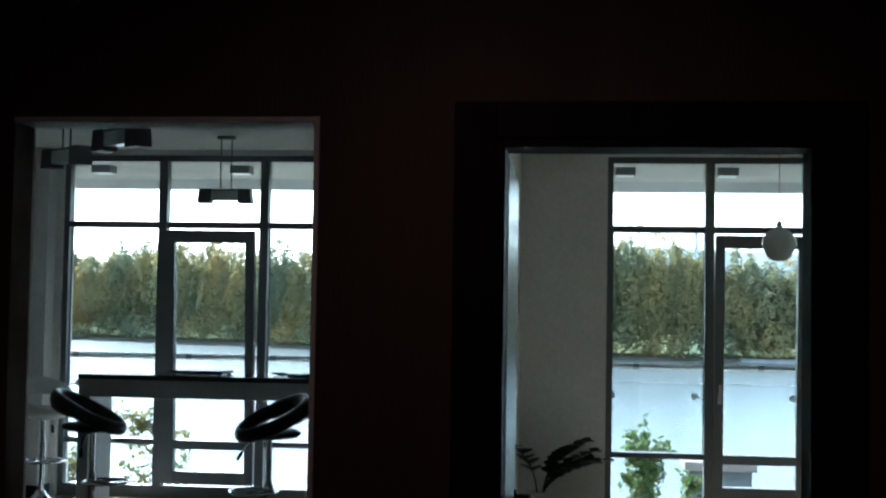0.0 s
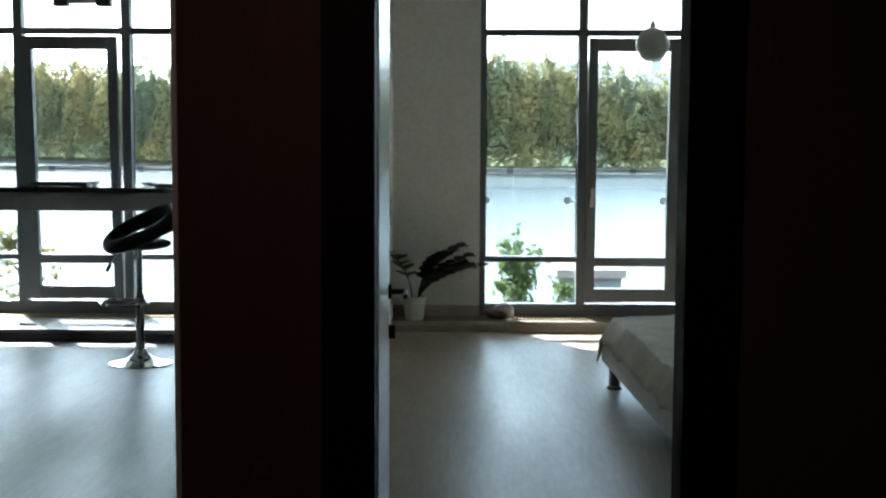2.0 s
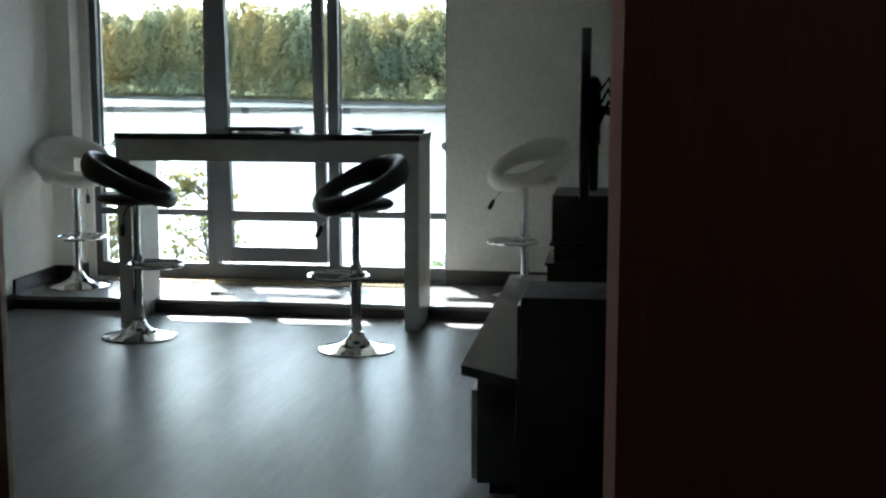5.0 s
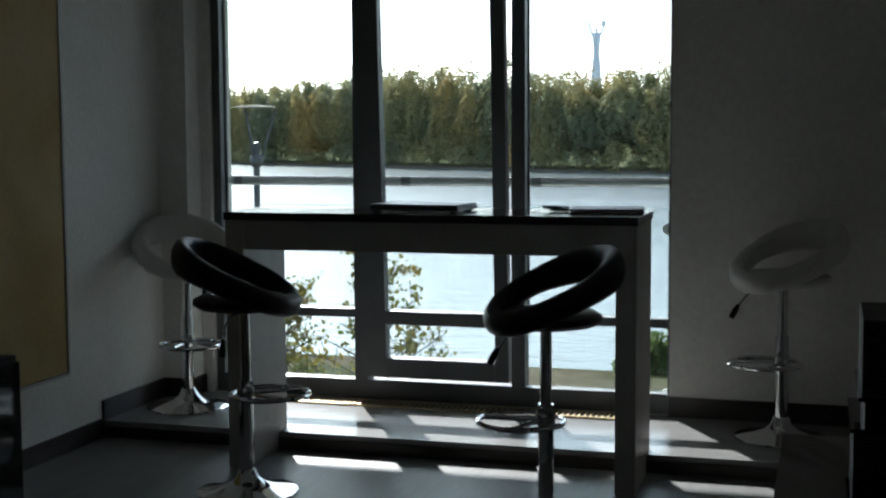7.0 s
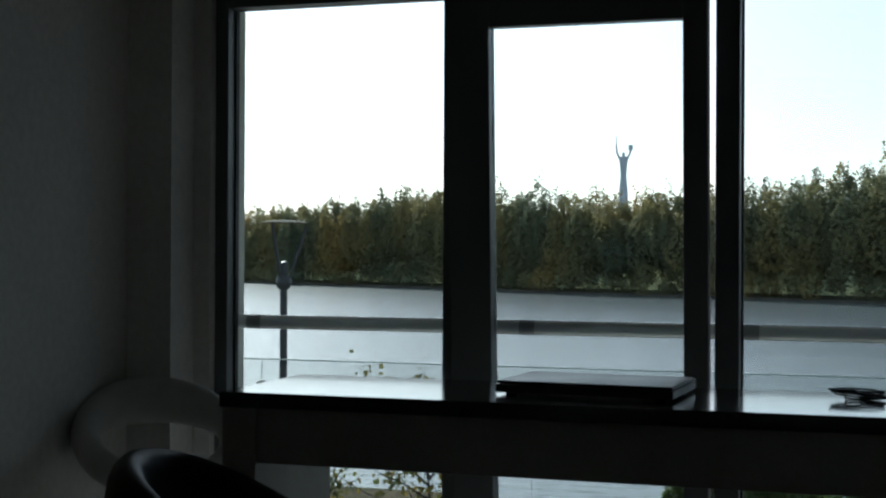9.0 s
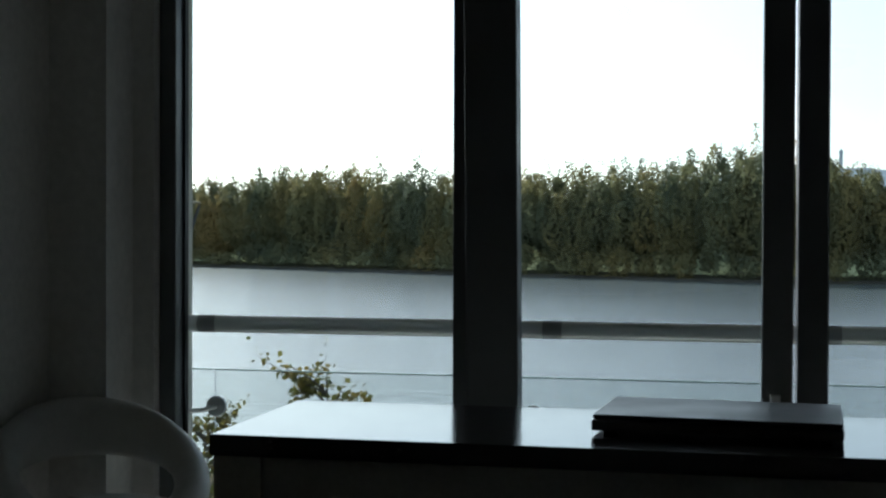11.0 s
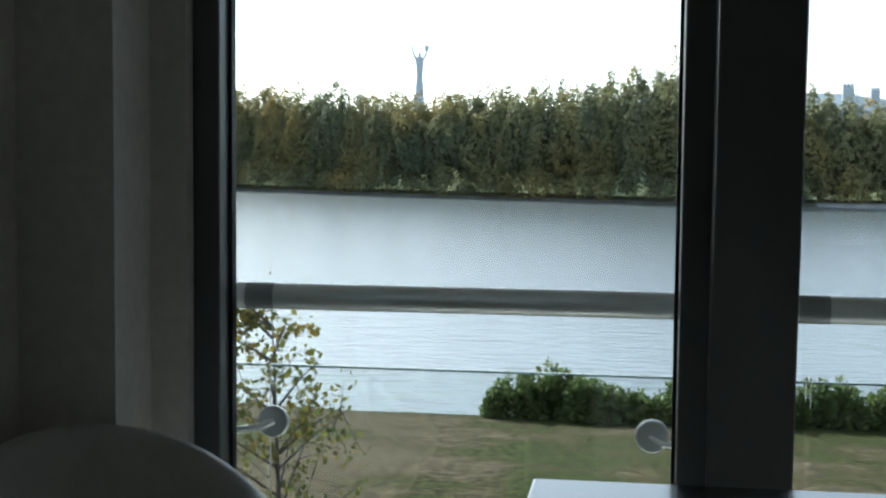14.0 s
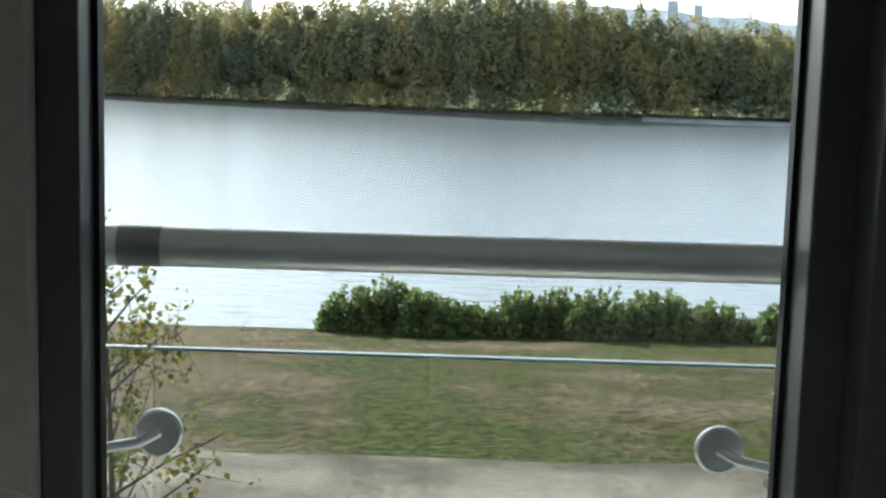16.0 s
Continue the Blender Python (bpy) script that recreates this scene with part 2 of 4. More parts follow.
gv.inputs[1].default_value, gv.inputs[2].default_value, gv.inputs[3].default_value, gv.inputs[4].default_value = 0.3, 0.7, 0.35, 1.45
for a_, b_ in ((gtc.outputs["Object"], g1.inputs["Vector"]), (gtc.outputs["Object"], g2.inputs["Vector"]), 
               (g2.outputs["Fac"], gv.inputs[0]), (gv.outputs[0], gh.inputs["Value"]), (gr.outputs[0], gh.inputs["Color"]), (gh.outputs[0], gp.inputs["Base Color"])):
    gl2.new(a_, b_)
gp.inputs["Roughness"].default_value = 1.0
gp.inputs["Specular IOR Level"].default_value = 0.05
g3 = gn.new("ShaderNodeTexNoise")
g3.inputs["Scale"].default_value, g3.inputs["Detail"].default_value = 0.7, 6
gmx = gn.new("ShaderNodeMath")
gmx.operation = "MULTIPLY_ADD"
gmx.inputs[1].default_value = 0.45
gsh = gn.new("ShaderNodeMath")
gsh.operation = "SUBTRACT"
gsh.inputs[1].default_value = 0.225
gl2.new(gtc.outputs["Object"], g3.inputs["Vector"])
gl2.new(g3.outputs["Fac"], gmx.inputs[0])
gl2.new(g1.outputs["Fac"], gmx.inputs[2])
gl2.new(gmx.outputs[0], gsh.inputs[0])
gl2.new(gsh.outputs[0], gr.inputs[0])
gbp = gn.new("ShaderNodeBump")
gbp.inputs["Strength"].default_value, gbp.inputs["Distance"].default_value = 0.8, 0.15
gl2.new(g2.outputs["Fac"], gbp.inputs["Height"])
gl2.new(gbp.outputs[0], gp.inputs["Normal"])
M["grass"] = gm


# ---- builders ----
def box(bm, x0, x1, y0, y1, z0, z1, bevel=0.0, seg=2):
    vs = [bm.verts.new((x, y, z)) for z in (z0, z1) for y in (y0, y1) for x in (x0, x1)]
    fs = [bm.faces.new([vs[i] for i in f]) for f in ((0, 2, 3, 1), (4, 5, 7, 6), (0, 1, 5, 4), (2, 6, 7, 3), (0, 4, 6, 2), (1, 3, 7, 5))]
    if bevel:
        es = list({e for f in fs for e in f.edges})
        bmesh.ops.bevel(bm, geom=es, offset=bevel, segments=seg, affect="EDGES", profile=0.6)
    return bm


def boxes(*rows, bevel=0.0):
    bm = bmesh.new()
    for r in rows:
        box(bm, *r, bevel=bevel)
    return bm


def lathe(bm, profile, n=32, centre=(0, 0)):
    """A turned form from (radius, height) pairs."""
    rings = []
    for r, z in profile:
        rings.append([bm.verts.new((centre[0] + r * math.cos(2 * math.pi * k / n), centre[1] + r * math.sin(2 * math.pi * k / n), z)) for k in range(n)] if r > 1e-5 else [bm.verts.new((centre[0], centre[1], z))])
    for a, b in zip(rings, rings[1:]):
        for k in range(n):
            j = (k + 1) % n
            if len(a) == 1 and len(b) == 1:
                continue
            if len(a) == 1:
                bm.faces.new((a[0], b[k], b[j]))
            elif len(b) == 1:
                bm.faces.new((a[j], a[k], b[0]))
            else:
                bm.faces.new((a[k], a[j], b[j], b[k]))
    bmesh.ops.recalc_face_normals(bm, faces=bm.faces[:])
    return bm


def sweep(bm, points, radius, n=10, closed=False, flat=None):
    """A tube along points; radius may be a list; flat gives (across, up) factors per point."""
    pts = [Vector(p) for p in points]
    rings = []
    for i, p in enumerate(pts):
        if closed:
            d = pts[(i + 1) % len(pts)] - pts[i - 1]
        else:
            d = pts[min(i + 1, len(pts) - 1)] - pts[max(i - 1, 0)]
        d.normalize()
        up = Vector((0, 0, 1)) if abs(d.z) < 0.9 else Vector((0, 1, 0))
        side = d.cross(up).normalized()
        up = side.cross(d).normalized()
        r = radius[i] if isinstance(radius, (list, tuple)) else radius
        fa, fu = flat[i] if flat else (1, 1)
        rings.append([bm.verts.new(p + side * (r * fa * math.cos(2 * math.pi * k / n)) + up * (r * fu * math.sin(2 * math.pi * k / n))) for k in range(n)])
    pairs = list(zip(rings, rings[1:])) + ([(rings[-1], rings[0])] if closed else [])
    for a, b in pairs:
        for k in range(n):
            j = (k + 1) % n
            bm.faces.new((a[k], a[j], b[j], b[k]))
    if not closed:
        bm.faces.new(rings[0])
        bm.faces.new(rings[-1])
    bmesh.ops.recalc_face_normals(bm, faces=bm.faces[:])
    return bm


def mesh_of(name, bm, material, smooth=False):
    me = bpy.data.meshes.new(name)
    bm.to_mesh(me)
    bm.free()
    me.materials.append(material)
    if smooth:
        me.polygons.foreach_set("use_smooth", [True] * len(me.polygons))
        me.set_sharp_from_angle(angle=radians(40))
    return me


def part(name, bm, material, parent, label="", smooth=False):
    ob = new(name, mesh_of(name, bm, material, smooth))
    ob.parent = parent
    if label:
        tagged(ob, label)
    return ob


def thing(name, m, label, category, group=""):
    ob = new(name)
    ob.empty_display_size = 0.1
    ob.matrix_basis = m
    return tagged(ob, label, category, group)


def setting(name, bm, material, label, category):
    return tagged(new(name, mesh_of(name, bm, material)), label, category, kind="structure")


def piece(name, mesh, parent, m):
    ob = new(name, mesh)
    ob.parent = parent
    ob.matrix_basis = m
    return ob


# ---- structure ----
HALL_Y, HALL_T = 3.82, 0.12          # brown wall between hall and rooms
FACE = 10.75                          # inner face of the window wall
CEIL = 2.84
LEFT_X, PART_X0, PART_X1, RIGHT_X = -2.86, 0.885, 1.03, 4.30
STEP_L, STEP_B, STEP_Z = 9.97, 10.5, 0.08

setting("floor_living", boxes((LEFT_X - 0.15, PART_X0, HALL_Y + HALL_T, STEP_L, -0.12, 0)), M["vinyl"], "grey satin laminate floor of the living room", "floor")
setting("floor_bedroom", boxes((PART_X1, RIGHT_X + 0.15, HALL_Y + HALL_T, STEP_B, -0.12, 0)), M["beige_floor"], "beige satin laminate floor of the bedroom", "floor")
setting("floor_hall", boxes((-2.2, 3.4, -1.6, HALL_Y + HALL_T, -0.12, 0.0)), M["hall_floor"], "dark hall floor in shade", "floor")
setting("platform_living", boxes((LEFT_X, PART_X0, STEP_L, FACE + 0.02, -0.12, STEP_Z)), M["tile"], "low grey step along the living room window", "platform")
setting("platform_bedroom", boxes((PART_X1, RIGHT_X, STEP_B, FACE + 0.02, -0.12, STEP_Z)), M["beige_tile"], "low pale step along the bedroom window", "platform")
setting("trim_step", boxes((LEFT_X, PART_X0, STEP_L - 0.012, STEP_L - 0.0005, 0.002, 0.055)), M["dark_base"], "dark riser board of the living room step", "trim")
setting("trim_step_bedroom", boxes((PART_X1, RIGHT_X, STEP_B - 0.012, STEP_B - 0.0005, 0.002, 0.055)), M["beige_base"], "beige riser board of the bedroom step", "trim")

OPEN_L = (0.068, 0.872, 2.085)         # open passage to the living room
OPEN_B = (1.320, 2.105, 2.03)        # bedroom doorway
y0, y1 = HALL_Y, HALL_Y + HALL_T
setting("wall_hall", boxes((-2.2, OPEN_L[0], y0, y1, 0, CEIL), (OPEN_L[0], OPEN_L[1], y0, y1, OPEN_L[2], CEIL),
                           (OPEN_L[1], OPEN_B[0], y0, y1, 0, CEIL), (OPEN_B[0], OPEN_B[1], y0, y1, OPEN_B[2], CEIL),
                           (OPEN_B[1], 3.4, y0, y1, 0, CEIL)), M["brown_wall"], "dark brown papered hall wall with two doorways", "wall")
setting("wall_hall_back", boxes((-2.3, 3.5, -1.75, -1.6, 0, CEIL)), M["brown_wall"], "dark brown back wall of the hall", "wall")
setting("wall_hall_left", boxes((-2.35, -2.2, -1.6, y0, 0, CEIL)), M["brown_wall"], "dark brown side wall of the hall", "wall")
setting("wall_hall_right", boxes((3.4, 3.55, -1.6, y0, 0, CEIL)), M["brown_wall"], "dark brown side wall of the hall", "wall")
setting("wall_living_rear", boxes((LEFT_X - 0.15, OPEN_L[0] - 0.002, y1 + 0.002, y1 + 0.02, 0, CEIL)), M["white_wall"], "white plaster lining behind the hall wall", "wall")
setting("wall_left", boxes((LEFT_X - 0.15, LEFT_X, y1, FACE + 0.25, -0.1, CEIL)), M["white_wall"], "white painted side wall of the living room", "wall")
setting("wall_partition", boxes((PART_X0, PART_X1, y1 + 0.02, FACE, -0.1, CEIL)), M["white_wall"], "white partition between living room and bedroom", "wall")
setting("wall_right", boxes((RIGHT_X, RIGHT_X + 0.15, y1, FACE + 0.25, -0.1, CEIL)), M["white_wall"], "white painted side wall of the bedroom", "wall")
setting("wall_bedroom_rear", boxes((OPEN_B[1] + 0.1, RIGHT_X, y1 + 0.002, y1 + 0.02, 0, CEIL)), M["white_wall"], "white lining behind the hall wall in the bedroom", "wall")
WL, WB = (-2.645, -0.258), (1.69, 3.985)    # window openings
WIN_Z = (STEP_Z, 2.80)
setting("wall_window", boxes((LEFT_X, WL[0] - 0.06, 10.60, FACE, STEP_Z, CEIL), (LEFT_X, WL[0], FACE, FACE + 0.25, -0.2, CEIL + 0.1),
                             (WL[1], WB[0], FACE, FACE + 0.25, -0.2, CEIL + 0.1), (WB[1], RIGHT_X + 0.15, FACE, FACE + 0.25, -0.2, CEIL + 0.1),
                             (WL[0], WL[1], FACE, FACE + 0.25, WIN_Z[1], CEIL + 0.1), (WB[0], WB[1], FACE, FACE + 0.25, WIN_Z[1], CEIL + 0.1),
                             (WL[0], WL[1], FACE + 0.02, FACE + 0.25, -0.2, STEP_Z), (WB[0], WB[1], FACE + 0.02, FACE + 0.25, -0.2, STEP_Z)), M["white_wall"], "white window wall with two tall glazed openings", "wall")
setting("ceiling", boxes((LEFT_X - 0.15, RIGHT_X + 0.15, y1, FACE, CEIL, CEIL + 0.12), (-2.35, 3.55, -1.75, y1, CEIL, CEIL + 0.12)), M["ceiling"], "flat white painted ceiling", "ceiling")
# trim: baseboards and the pale corner strip
setting("baseboard", boxes((LEFT_X, LEFT_X + 0.014, y1 + 0.03, STEP_L, 0, 0.09), (LEFT_X, LEFT_X + 0.014, STEP_L, 10.60, STEP_Z, STEP_Z + 0.095),
                           (LEFT_X + 0.014, WL[0] - 0.06, 10.586, 10.60, STEP_Z, STEP_Z + 0.095), (WL[0] - 0.06, WL[0] - 0.046, 10.586, FACE, STEP_Z, STEP_Z + 0.095),
                           (WL[1] + 0.0, PART_X0, FACE - 0.014, FACE, STEP_Z, STEP_Z + 0.095), (PART_X0 - 0.014, PART_X0, 4.2, STEP_L, 0, 0.09)), M["dark_base"], "dark wooden baseboard along the white walls", "baseboard")
setting("baseboard_bedroom", boxes((PART_X1, WB[0], FACE - 0.014, FACE, STEP_Z, STEP_Z + 0.09), (RIGHT_X - 0.014, RIGHT_X, y1 + 0.03, STEP_B, 0, 0.09)), M["beige_base"], "beige baseboard of the bedroom", "baseboard")
setting("trim_corner", boxes((OPEN_L[1] - 0.014, OPEN_L[1] - 0.001, y0 - 0.003, y1 + 0.02, 0, OPEN_L[2])), M["white_wall"], "pale corner strip at the passage", "trim")
setting("trim_passage_head", boxes((OPEN_L[0], OPEN_L[1] - 0.014, y0 - 0.003, y1 + 0.003, OPEN_L[2] - 0.014, OPEN_L[2] - 0.001)), M["white_wall"], "pale lining under the passage head", "trim")


# windows: frame, transoms, mullions, fixed panes and one tilted sash
def window(name, x0, x1, g1, s0, s1, g3, label):
    """x0..x1 opening; g1: right edge of the first pane; s0, s1: sash glass; g3: left edge of the last pane."""
    root = tagged(new(name), label, "window", kind="structure")
    za, zb, zc, zd = WIN_Z[0], WIN_Z[1], 2.22, 2.27
    fw = 0.045
    ya, yb = FACE + 0.03, FACE + 0.11
    part("window_frame", boxes((x0, x0 + fw, ya, yb, za, zb), (x1 - 0.012, x1, ya, yb, za, zb), (x0 + fw, x1 - 0.012, ya, yb, za, za + 0.10), (x0 + fw, x1 - 0.012, ya, yb, zb - 0.05, zb), bevel=0.004), M["alu"], root)
    part("mullion", boxes((g1, g1 + 0.07, ya - 0.015, yb, za + 0.10, zb - 0.05), bevel=0.004), M["alu"], root)
    part("mullion", boxes((g3 - 0.07, g3, ya - 0.015, yb, za + 0.10, zb - 0.05), bevel=0.004), M["alu"], root)
    for a, b in ((x0 + fw, g1), (g1 + 0.07, g3 - 0.07), (g3, x1 - 0.012)):
        part("transom", boxes((a, b, ya, yb, zc, zd), bevel=0.004), M["alu"], root)
        part("pane", boxes((a, b, FACE + 0.085, FACE + 0.10, zd, zb - 0.05)), M["glass"], root).visible_shadow = False
    for a, b in ((x0 + fw, g1), (g3, x1 - 0.012)):
        part("transom", boxes((a, b, ya, yb, 0.50, 0.545), bevel=0.004), M["alu"], root)
        part("pane", boxes((a, b, FACE + 0.085, FACE + 0.10, za + 0.10, 0.50)), M["glass"], root).visible_shadow = False
        part("pane", boxes((a, b, FACE + 0.085, FACE + 0.10, 0.545, zc)), M["glass"], root).visible_shadow = False
        part("gasket", boxes((a, a + 0.006, yb - 0.03, yb - 0.008, 0.545, zc), (b - 0.006, b, yb - 0.03, yb - 0.008, 0.545, zc)), M["gasket"], root)
    # sash hinged at the foot, leaning into the room
    sash = new("sash")
    sash.parent = root
    hz = 0.20
    sash.matrix_basis = pose(0, FACE + 0.035, hz, 3.3, 0, 0)
    a, b = (g1 + 0.045, s1 + 0.07) if name == "window_1" else (s0 - 0.07, g3 - 0.045)
    top = 2.20 - hz
    part("sash_frame", boxes((a, s0, -0.02, 0.05, 0, top), (s1, b, -0.02, 0.05, 0, top), (s0, s1, -0.02, 0.05, 0, 0.30 - hz), (s0, s1, -0.02, 0.05, 0.475 - hz, 0.545 - hz), (s0, s1, -0.02, 0.05, 2.10 - hz, top), bevel=0.004), M["alu"], sash)
    part("pane", boxes((s0, s1, 0.015, 0.03, 0.30 - hz, 0.475 - hz)), M["glass"], sash).visible_shadow = False
    part("pane", boxes((s0, s1, 0.015, 0.03, 0.545 - hz, 2.10 - hz)), M["glass"], sash).visible_shadow = False
    hx = b - 0.04 if name == "window_1" else a + 0.04
    part("handle", boxes((hx - 0.015, hx + 0.015, -0.034, -0.02, 0.93 - hz, 1.0 - hz), (hx - 0.009, hx + 0.009, -0.06, -0.034, 0.955 - hz, 0.975 - hz), (hx - 0.011, hx + 0.011, -0.072, -0.058, 0.955 - hz, 1.08 - hz), bevel=0.003), M["steel"], sash, "short grey window handle")
    return root


window("window_1", WL[0], WL[1], -1.862, -1.69, -1.12, -0.968, "tall grey framed window with its middle sash tilted in")
window("window_2", WB[0], WB[1], 2.43, 2.57, 3.107, 3.29, "tall grey framed bedroom window with its middle sash tilted in")

# overhang outside and the balustrade
setting("overhang", boxes((-6, 8, FACE + 0.25, 13.5, 2.88, 3.15), (-6, 8, 13.5, 13.62, 2.78, 3.15)), M["concrete"], "pale rendered soffit over the windows", "overhang")
setting("facade", boxes((-6, LEFT_X - 0.15, FACE, FACE + 0.25, -6, 3.1), (RIGHT_X + 0.15, 8, FACE, FACE + 0.25, -6, 3.1), (LEFT_X - 0.15, RIGHT_X + 0.15, FACE + 0.03, FACE + 0.25, -6, -0.2)), M["concrete"], "pale rendered outer wall below the windows", "facade")

# recessed ceiling lamp that warms the hall wall
dl = thing("ceiling_lamp", pose(1.3, 2.7, CEIL), "small recessed warm ceiling lamp in the hall", "lamp")
bm = bmesh.new()
lathe(bm, [(0.035, -0.004), (0.05, -0.006), (0.052, 0.0), (0.035, 0.0)], 24)
part("ring", bm, M["steel"], dl, "", True)
hl = new("hall_lamp", bpy.data.lights.new("hall_lamp", "SPOT"))
hl.data.energy, hl.data.color, hl.data.shadow_soft_size, hl.data.spot_size, hl.data.spot_blend = 2.1, (1.0, 0.60, 0.48), 0.05, radians(165), 1.0
hl.matrix_world = pose(1.3, 2.7, CEIL - 0.02)

# bedroom door casing and leaf
door = tagged(new("door_1"), "open pale door in a dark wenge casing", "door", kind="structure")
a, b, c = OPEN_B
part("casing", boxes((a - 0.105, a, y0 - 0.014, y0, 0, c + 0.092), (b, b + 0.105, y0 - 0.014, y0, 0, c + 0.092), (a, b, y0 - 0.014, y0, c, c + 0.092), bevel=0.003), M["wenge"], door)
part("jamb", boxes((a - 0.001, a + 0.022, y0 - 0.010, y1 + 0.012, 0, c), (b - 0.022, b + 0.001, y0 - 0.010, y1 + 0.012, 0, c), (a + 0.022, b - 0.022, y0 - 0.010, y1 + 0.012, c - 0.022, c)), M["wenge"], door)
leaf = new("leaf")
leaf.parent = door
leaf.matrix_basis = pose(a + 0.024, y1 + 0.016, 0, 0, 0, 91)
part("panel", boxes((0.0, 0.70, 0.0, 0.04, 0.008, c - 0.03), bevel=0.003), M["door_skin"], leaf, "pale satin door leaf")
part("edge_strip", boxes((0.701, 0.704, 0.004, 0.036, 0.012, c - 0.034)), M["wenge"], leaf)
for side, sy in ((-1, 0.0), (1, 0.04)):
    bm = bmesh.new()
    box(bm, 0.625, 0.665, min(sy, sy + side * 0.008), max(sy, sy + side * 0.008), 1.02, 1.06, 0.002)
    sweep(bm, [(0.645, sy, 1.04), (0.645, sy + side * 0.045, 1.04), (0.635, sy + side * 0.052, 1.04), (0.53, sy + side * 0.052, 1.04)], 0.008, 8)
    part("lever", bm, M["black_plastic"], leaf, "black lever handle")
    part("key_plate", boxes((0.63, 0.66, min(sy, sy + side * 0.02), max(sy, sy + side * 0.02), 0.90, 0.94), bevel=0.002), M["black_plastic"], leaf)

# ---- living room ----
def bar_table():
    root = thing("bar_table", pose(-1.142, 9.60, 0), "pale bar table with black glossy top astride the step", "table")
    L, D = 0.887, 0.46
    part("tabletop", boxes((-L, L, 0.0, D, 1.075, 1.11), bevel=0.003), M["bar_top"], root, "black glossy tabletop")
    part("apron", boxes((-L + 0.088, L - 0.088, 0.012, 0.055, 0.950, 1.0745), bevel=0.002), M["bar_body"], root)
    part("apron", boxes((-L + 0.088, L - 0.088, D - 0.055, D - 0.012, 0.950, 1.0745), bevel=0.002), M["bar_body"], root)
    step = STEP_L - 9.60
    for sx in (-1, 1):
        x0, x1 = sorted((sx * (L - 0.006), sx * (L - 0.088)))
        part("leg_panel", boxes((x0, x1, 0.006, step - 0.016, 0.0, 1.0745), (x0, x1, step - 0.016, D - 0.006, STEP_Z, 1.0745)), M["bar_body"], root)
    return root


bar_table()


def stool(m, seat_mat, label, lever_turn, lift=0.0):
    """lift: how far the gas spring raises the seat and the ring."""
    root = thing("bar_stool", m, label, "stool", "bar stools round the tall table")
    bm = bmesh.new()
    lathe(bm, [(0, 0.0), (0.196, 0.0), (0.205, 0.004), (0.203, 0.009), (0.17, 0.016), (0.12, 0.026), (0.075, 0.042), (0.047, 0.065), (0.036, 0.095), (0.0, 0.096)], 48)
    part("base", bm, M["chrome"], root, "round chrome foot", True)
    bm = bmesh.new()
    lathe(bm, [(0, 0.09), (0.029, 0.09), (0.029, 0.46), (0.0, 0.461)], 20)
    lathe(bm, [(0, 0.46), (0.021, 0.46), (0.021, 0.745 + lift), (0.0, 0.746 + lift)], 20)
    part("column", bm, M["chrome"], root, "", True)
    bm = bmesh.new()
    ring = [(-0.10 + 0.155 * math.cos(a), 0.155 * math.sin(a), 0.405) for a in (2 * math.pi * k / 36 for k in range(36))]
    sweep(bm, ring, 0.010, 8, True)
    sweep(bm, [(-0.0, 0.0, 0.405), (-0.13, 0.08, 0.405), (-0.2, 0.118, 0.405)], 0.008, 8)
    sweep(bm, [(-0.0, 0.0, 0.405), (-0.13, -0.08, 0.405), (-0.2, -0.118, 0.405)], 0.008, 8)
    lathe(bm, [(0.033, 0.38), (0.036, 0.39), (0.036, 0.42), (0.033, 0.43)], 20)
    part("footrest", bm, M["chrome"], root, "chrome ring footrest", True).location.z = lift
    bm = bmesh.new()
    lathe(bm, [(0, 0.742), (0.12, 0.742), (0.18, 0.752), (0.204, 0.770), (0.202, 0.788), (0.175, 0.803), (0.10, 0.805), (0, 0.802)], 36)
    part("seat", bm, seat_mat, root, "", True).location.z = lift
    # wrap-round back: a padded hoop rising to the rear
    bm = bmesh.new()
    pts, rad, flat = [], [], []
    for k in range(44):
        a = 2 * math.pi * k / 44
        c = math.cos(a)
        pts.append((0.03 + 0.215 * c, 0.215 * math.sin(a), 0.872 + 0.098 * c - 0.010 * c * c))
        rad.append(0.044)
        flat.append((0.95, 1.05 + 0.6 * max(0.0, c) ** 1.3))
    sweep(bm, pts, rad, 14, True, flat)
    part("backrest", bm, seat_mat, root, "", True).location.z = lift
    bm = bmesh.new()
    sweep(bm, [(0.0, 0.0, 0.737), (0.03, -0.10, 0.730), (0.05, -0.15, 0.697), (0.075, -0.185, 0.642)], 0.005, 6)
    lv = part("lever", bm, M["chrome"], root, "", True)
    lv.matrix_basis = pose(0, 0, lift, 0, 0, lever_turn)
    bm = bmesh.new()
    sweep(bm, [(0.072, -0.18, 0.652), (0.08, -0.19, 0.627), (0.092, -0.205, 0.592)], [0.008, 0.014, 0.012], 8)
    part("knob", bm, M["black_plastic"], lv, "", True)
    return root


stool(pose(-0.515, 9.09, 0, 0, 0, 36), M["black_leather"], "black leather bar stool with chrome foot on grey floor", 200)
stool(pose(-1.775, 9.25, 0, 0, 0, 188), M["black_leather"], "black leather bar stool turned away from the table", 150)
stool(pose(-2.60, 10.36, STEP_Z, 0, 0, 128), M["white_leather"], "white leather bar stool on the step by the wall", 30, -0.075)
stool(pose(0.275, 10.42, STEP_Z, 0, 0, 45), M["white_leather"], "white leather bar stool on the step beside a pier", 200, -0.06)

